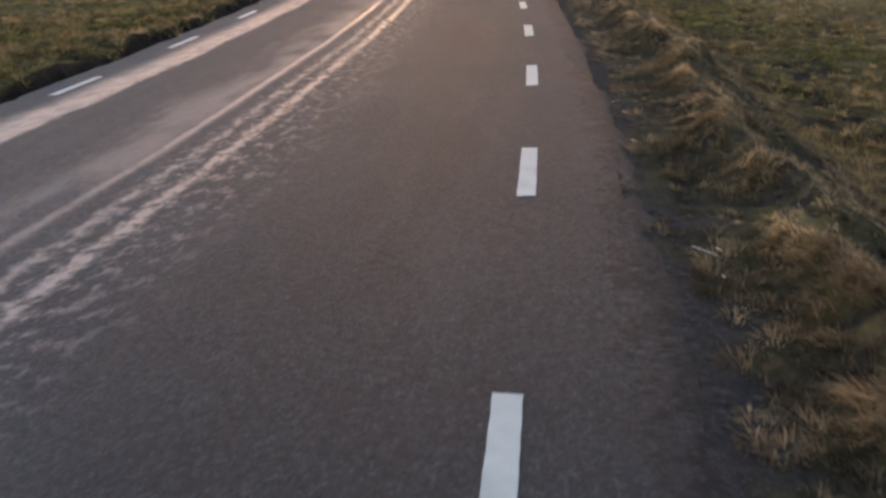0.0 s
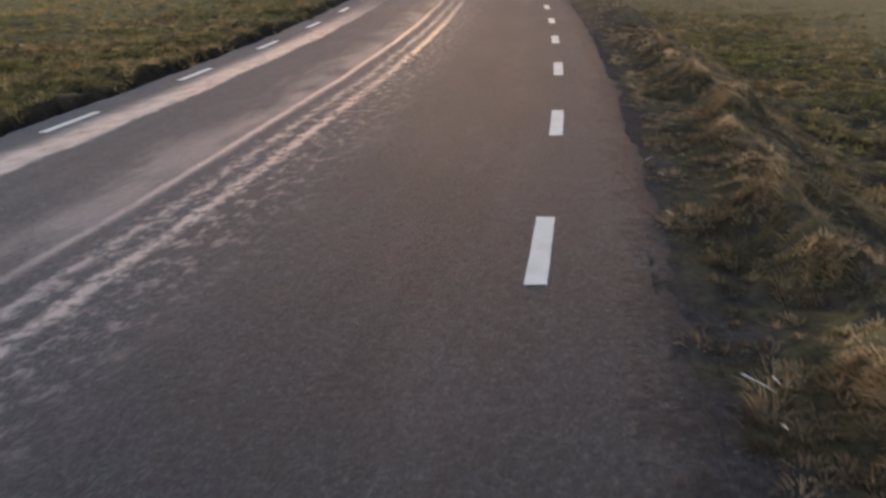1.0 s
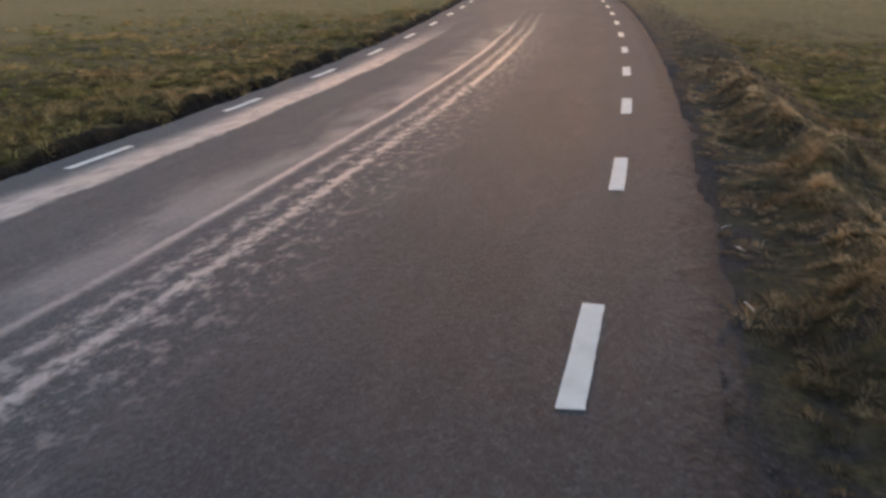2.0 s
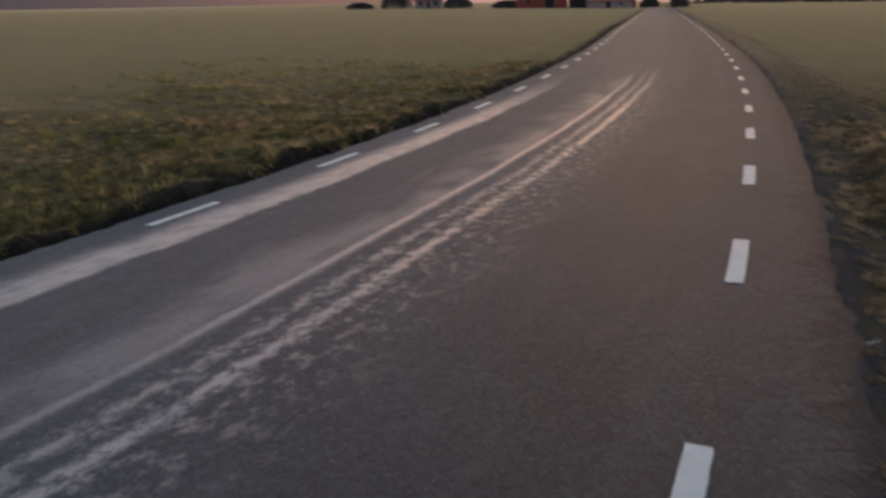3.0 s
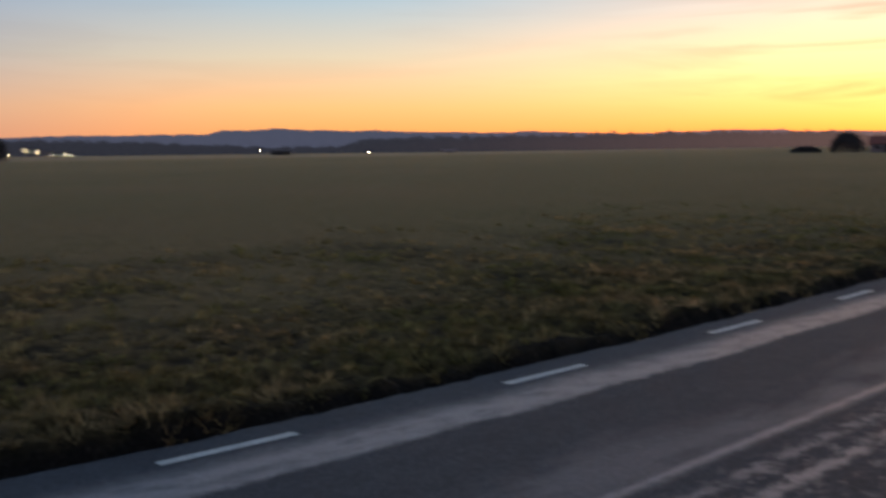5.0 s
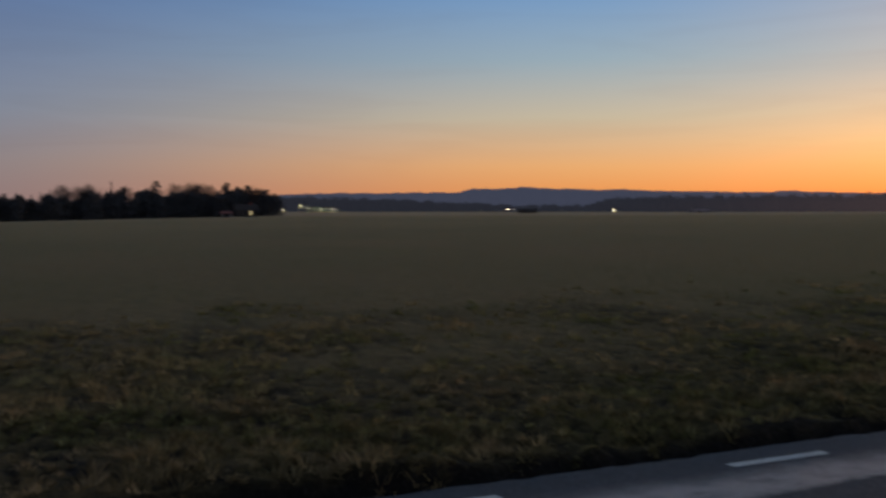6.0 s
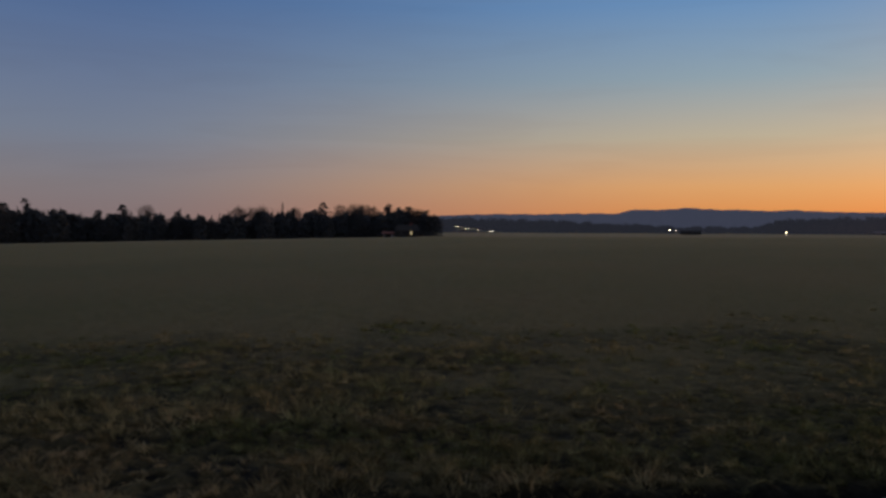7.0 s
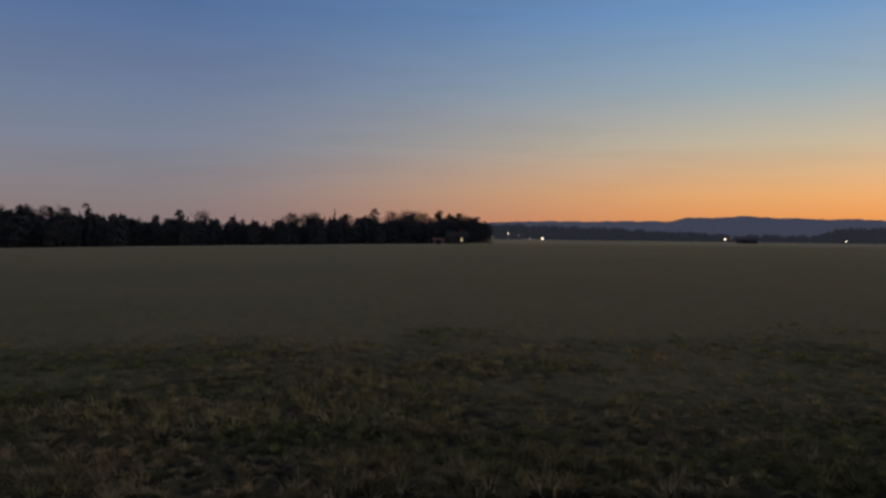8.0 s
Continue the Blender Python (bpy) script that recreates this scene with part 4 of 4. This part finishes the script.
def gable_house(name, az, dist, length, depth, eave, ridge, turn, wall, roof, label, category="barn", over=0.4, openings=(), chimney=False):
    """A house with a saddle roof: four walls with thickness, two roof slopes, doors and windows set into the front."""
    x, y = polar(az, dist)
    z = float(ground(np.array([x]), np.array([y]))[0][0])
    top = empty(name, x, y, z - 0.1, turn, label=label, category=category)
    hl, hd, t = length / 2, depth / 2, 0.25
    for side in (-1, 1):
        part("wall", box_bm(-hl, side * hd - t / 2, 0, hl, side * hd + t / 2, eave, 0.02), wall, top)
    for side in (-1, 1):
        bm = bmesh.new()
        rim = [(-hd + t / 2, 0), (hd - t / 2, 0), (hd - t / 2, eave), (0, ridge - 0.15), (-hd + t / 2, eave)]
        xo, xi = side * hl, side * (hl - t)
        a_ = [bm.verts.new((xo, p, q)) for p, q in rim]
        b_ = [bm.verts.new((xi, p, q)) for p, q in rim]
        bm.faces.new(a_ if side > 0 else a_[::-1])
        bm.faces.new(b_[::-1] if side > 0 else b_)
        for k in range(5):
            bm.faces.new((a_[k], b_[k], b_[(k + 1) % 5], a_[(k + 1) % 5]))
        bmesh.ops.recalc_face_normals(bm, faces=bm.faces[:])
        part("gable_wall", bm, wall, top)
    slope = math.atan2(ridge - eave, hd)
    for side in (-1, 1):
        bm = box_bm(-hl - over, -0.02, -0.09, hl + over, math.hypot(hd, ridge - eave) + over, 0.09, 0.02)
        bm.transform(Matrix.Translation((0, 0, ridge)) @ Matrix.Rotation(math.pi if side < 0 else 0, 4, "Z") @ Matrix.Rotation(-slope, 4, "X"))
        part("roof_slope", bm, roof, top)
    for x0, x1, z0, z1, kind in openings:
        m = WINDOW_GLOW if kind == "lit" else DARK_OPENING
        nm = "door" if z0 < 0.2 else "window"
        o = part(nm, box_bm(x0, -hd - t / 2 - 0.06, z0, x1, -hd - t / 2 + 0.02, z1, 0.01), m, top, "dark doorway" if nm == "door" else "")
        fr = bmesh.new()
        for q0, q1, w0, w1 in ((x0 - 0.1, x0, z0, z1), (x1, x1 + 0.1, z0, z1), (x0 - 0.1, x1 + 0.1, z1, z1 + 0.1)):
            bmesh.ops.create_cube(fr, size=1.0, matrix=Matrix.LocRotScale(((q0 + q1) / 2, -hd - t / 2 - 0.05, (w0 + w1) / 2), None, (q1 - q0, 0.1, w1 - w0)))
        part("frame", fr, WHITE_WALL, o)
    if chimney:
        part("chimney", box_bm(hl * 0.3, -0.35, ridge - 0.6, hl * 0.3 + 0.7, 0.35, ridge + 0.9, 0.03), BARN_ROOF, top)
    return top


gable_house("barn", 11.6, 258, 18.6, 11, 5.6, 8.6, -78 + 90, BARN_RED, BARN_ROOF, "large red wooden barn with a long saddle roof", over=1.0, openings=((-9, -4.5, 0, 3.6, "dark"), (-1.5, 0.0, 2.2, 3.2, "dark"), (4.5, 6.0, 2.2, 3.2, "dark")))
gable_house("barn_wing", 14.75, 259, 8.6, 9, 4.8, 7.2, 14, BARN_RED, BARN_ROOF, "lower red wing joined to the barn", over=0.2, openings=((-2, 0.6, 0, 3.0, "dark"),))
gable_house("cowshed", 16.2, 260, 7.6, 8.5, 4.4, 6.3, 16, BARN_RED, BARN_ROOF, "low red wooden cowshed at the end of the farm", over=0.3, openings=((-1.0, 0.2, 1.4, 2.3, "dark"),))
gable_house("milk_house", 11.1, 247, 12.0, 4.5, 1.9, 2.7, 12, WHITE_WALL, BARN_ROOF, "low pale plastered outbuilding before the barn", "outbuilding", openings=((-1.0, 0.2, 0, 1.7, "dark"), (2.5, 3.5, 0.9, 1.5, "dark")))
gable_house("cottage", 22.7, 262, 8.0, 6.5, 2.5, 4.4, 22, WHITE_WALL, BARN_ROOF, "small pale plastered cottage behind the field", "house", openings=((-0.5, 0.4, 0, 2.0, "dark"), (1.6, 2.6, 1.0, 2.0, "dark"), (-2.8, -1.8, 1.0, 2.0, "dark")), chimney=True)
px, py = polar(20.55, 268)
bare_tree("roadside_oak", 5, 13.4, 0.7, 9000, px, py, "broad leafless oak dark against the sunset", 1.0, 0.05, 2, 0.30, 10.4)
px, py = polar(7.3, 258)
bare_tree("tall_ash", 9, 16.0, 0.75, 24000, px, py, "tall dense leafless ash at the end of the road", 1.1, 0.07, 3, 0.16, 15.0)
px, py = polar(22.4, 272)
conifer("young_spruce", 3, 8.0, 2.0, px, py, "young dark spruce beside the cottage")
for az, dist, w, d, h, seed, label, nm in (
    (24.9, 250, 8.8, 6, 5.0, 1, "large rounded evergreen bush at the field edge", "evergreen_bush"),
    (27.2, 250, 7.5, 2.5, 1.5, 2, "low clipped hedge beside the evergreen bush", "hedge"),
    (20.9, 257, 8.5, 5, 3.4, 3, "tangled dark shrubs under the oak", "shrub"),
    (17.6, 257, 10.5, 3, 2.0, 4, "low hedge running to the barn", "hedge"),
    (6.8, 246, 4.8, 4, 5.0, 5, "dark dense thorn bush beside the road", "thorn_bush"),
    (8.7, 250, 5.5, 4, 2.6, 6, "low dark shrub at the corner of the barn", "shrub"),
):
    px, py = polar(az, dist)
    bush(nm, seed, w, d, h, px, py, label, 3800, 0.42, az)

# ---- the wood across the field ----
spruces = [conifer_tris(random.Random(100 + k), 14.0, 2.6 + 0.5 * k) for k in range(3)] + [conifer_tris(random.Random(110 + k), 14.5, 2.6, pine=True) for k in range(2)]
shrubs = [bush_tris(random.Random(120 + k), 11, 7, 10.5, 1500, 0.9) for k in range(3)]


def forest(name, rows, kinds, mat, label, seed, scale):
    """A wood of many trees in one mesh; rows: (azimuth from, to, distance, step in degrees, height factor)."""
    r = random.Random(seed)
    chunks = []
    for az0, az1, dist, step_, hf in rows:
        az = az0
        while az < az1:
            x, y = polar(az + r.uniform(-0.4, 0.4) * step_, dist + r.uniform(-8, 8))
            z = float(ground(np.array([x]), np.array([y]))[0][0])
            t = kinds[r.randrange(len(kinds))]
            s = scale * (hf(az) if callable(hf) else hf) * r.uniform(0.82, 1.12)
            a_ = r.uniform(0, 6.28)
            c, sn = math.cos(a_), math.sin(a_)
            q = np.stack([(t[:, 0] * c - t[:, 1] * sn) * s, (t[:, 0] * sn + t[:, 1] * c) * s, t[:, 2] * s], -1) + (x, y, z - 0.3)
            chunks.append(q)
            az += step_ * r.uniform(0.7, 1.3)
    v = np.concatenate(chunks)
    return tagged(big_mesh(name, v, np.arange(len(v)), 3, mat), label, "forest", kind="stuff")


def wood_height(az):
    return float(np.interp(az, [76, 78, 80, 83, 86, 92, 100, 106, 125], [0.55, 0.72, 0.80, 0.80, 0.78, 0.72, 0.80, 1.05, 1.1]))


forest("forest_edge", [(78.5, 125, 332, 0.6, lambda az: 0.92 * wood_height(az)), (78, 125, 345, 0.65, lambda az: 0.96 * wood_height(az)), (78, 125, 360, 0.8, wood_height)], spruces[:3] + spruces[3:] + shrubs[:2], NEEDLE, "dark mixed conifer wood along the far side of the field", 31, 1.0)
forest("forest_undergrowth", [(77.8, 125, 326, 0.75, lambda az: 1.05 * wood_height(az)), (78.5, 125, 338, 0.8, lambda az: 1.2 * wood_height(az))], shrubs, NEEDLE, "dense dark undergrowth along the edge of the wood", 32, 1.0)
for k, (az, h, kind) in enumerate(((102.8, 15.8, "pine"), (97.4, 14.4, "pine"), (96.0, 14.9, "bare"), (90.3, 14.6, "bare"), (89.4, 13.6, "bare"), (88.85, 14.8, "bare"), (87.5, 15.2, "spruce"), (86.7, 13.6, "bare"), (84.9, 14.0, "pine"), (83.7, 14.8, "bare"), (82.8, 15.0, "bare"), (80.5, 13.2, "pine"), (79.2, 12.6, "bare"), (78.5, 12.2, "bare"), (104.3, 16.6, "bare"), (105.3, 17.2, "bare"), (94.0, 13.2, "spruce"), (101.0, 13.6, "spruce"), (82.2, 14.6, "bare"), (81.6, 14.0, "bare"), (106.4, 17.4, "bare"), (107.8, 17.6, "bare"), (109.4, 18.0, "bare"))):
    px, py = polar(az, 336 + (k * 7) % 13)
    if kind == "bare":
        bare_tree("bare_tree", 40 + k, h * 0.91, 0.75, 2200, px, py, "leafless round-crowned tree standing above the wood", 1.0, 0.065, 2, 0.5, 6.5)
    else:
        conifer(kind if kind == "pine" else "spruce", 60 + k, h * 0.92, 2.5, px, py, "tall dark pine standing above the wood" if kind == "pine" else "pointed dark spruce standing above the wood", kind == "pine")

# ---- distance ----


def far_land(name, dist, table, mat, label, wobble, seed, base=-14.0, thick=120.0):
    """A long ridge on the horizon; table: (azimuth, elevation in degrees)."""
    az = np.arange(table[0][0], table[-1][0], 0.12)
    el = np.interp(az, [p for p, _ in table], [q for _, q in table])
    el = el + wobble * (vnoise(az, 0 * az, 1.7, seed) + 0.6 * vnoise(az, 0 * az, 0.5, seed + 1) + 0.35 * vnoise(az, 0 * az, 0.17, seed + 2))
    a_ = np.radians(az)
    rows = []
    for f, extra in ((0.0, -0.05), (0.55, 0.0), (1.0, 0.0), (0.2, 0.5)):
        d = dist + thick * extra + (1 - f) * -thick * 0.4
        h = np.where(f == 1.0, 1.0, f) * (np.tan(np.radians(el)) * dist + 1.6 - base) + base
        rows.append(np.stack([-np.sin(a_) * d, np.cos(a_) * d, h], -1))
    v = np.concatenate(rows)
    n = len(az)
    idx = np.arange(4 * n).reshape(4, n)
    loops = np.stack([idx[:-1, :-1], idx[:-1, 1:], idx[1:, 1:], idx[1:, :-1]], -1).ravel()
    return tagged(big_mesh(name, v, loops, 4, mat, smooth=True), label, "hills", kind="structure")


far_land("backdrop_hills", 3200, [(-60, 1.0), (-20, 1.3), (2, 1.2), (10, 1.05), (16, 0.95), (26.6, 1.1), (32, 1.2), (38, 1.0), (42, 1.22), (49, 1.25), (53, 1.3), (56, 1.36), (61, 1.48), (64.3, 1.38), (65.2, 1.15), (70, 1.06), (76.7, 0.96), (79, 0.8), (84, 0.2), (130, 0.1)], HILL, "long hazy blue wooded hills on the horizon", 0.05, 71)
crowns = [bush_tris(random.Random(140 + k), 17, 12, 19 + k, 130, 4.0) for k in range(3)]


def far_height(az):
    return float(np.interp(az, [22, 27, 35, 50, 55, 57, 62, 66, 70, 76, 82], [0.55, 0.72, 0.78, 0.76, 0.70, 0.36, 0.36, 0.52, 0.62, 0.74, 0.6]))


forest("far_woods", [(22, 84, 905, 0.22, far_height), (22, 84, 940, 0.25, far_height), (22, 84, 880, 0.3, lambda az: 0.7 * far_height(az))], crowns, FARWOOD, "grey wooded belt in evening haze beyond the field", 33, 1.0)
forest("far_woods_right", [(-35, 6.4, 470, 0.55, lambda az: 0.40 + 0.02 * (6 - az)), (-35, 5.5, 500, 0.6, lambda az: 0.46 + 0.02 * (6 - az))], shrubs[:1], NEEDLE, "dark low wood beyond the road", 34, 1.1)


def yard_lamp(az, dist, height, bulb):
    x, y = polar(az, dist)
    z = float(ground(np.array([x]), np.array([y]))[0][0])
    top = empty("yard_lamp", x, y, z, az, label="lit yard lamp on a thin steel post", category="lamp", group="lights across the field")
    v, f = tube([(0, 0, -0.2), (0, 0, height - 0.2), (0, -0.15, height), (0, -0.5, height + 0.05)], [0.07, 0.05, 0.045, 0.04], 8)
    mesh_object("post", v, f, STEEL, top)
    part("shade", box_bm(-0.3, -0.95, height, 0.3, -0.35, height + 0.12, 0.04), STEEL, top)
    bm = bmesh.new()
    bmesh.ops.create_icosphere(bm, subdivisions=2, radius=bulb)
    bm.transform(Matrix.Translation((0, -0.65, height - bulb * 0.8)) @ Matrix.Diagonal((1, 1, 0.75, 1)))
    part("bulb", bm, WARM_LAMP, top, "glowing warm bulb")


for az, dist, height, bulb in ((76.95, 560, 1.9, 0.2), (75.95, 580, 4.4, 0.2), (75.3, 580, 3.3, 0.24), (74.5, 570, 2.0, 0.18), (73.75, 570, 1.9, 0.17), (73.55, 575, 1.9, 0.14), (62.0, 600, 2.6, 0.24), (61.6, 605, 2.7, 0.16), (55.0, 600, 1.6, 0.24)):
    yard_lamp(az, dist, height + 0.4, bulb * 1.25)
gable_house("farmhouse", 79.25, 306, 7.0, 5.5, 2.5, 4.4, 79, BARK, BARK, "small dark wooden farmhouse with a lit window beside the wood", "house", openings=((1.2, 1.8, 0.9, 2.1, "lit"), (-2.2, -1.4, 0.9, 1.8, "dark")), chimney=True)
gable_house("garage", 80.5, 306, 3.6, 4, 1.5, 2.1, 80, WHITE_WALL, BARN_ROOF, "low pale garage beside the farmhouse", "outbuilding", openings=((-1.2, 0.9, 0, 1.3, "dark"),))
gable_house("field_barn", 60.7, 590, 13.0, 7, 1.8, 3.0, 60, BARK, BARK, "long low dark barn across the field", openings=((-3, 0, 0, 2.2, "dark"),))
gable_house("greenhouse", 49.6, 700, 12.0, 6, 1.6, 2.6, 50, WHITE_WALL, WHITE_WALL, "low pale greenhouse far across the field", "outbuilding", openings=((-1, 0.5, 0, 1.4, "dark"),))
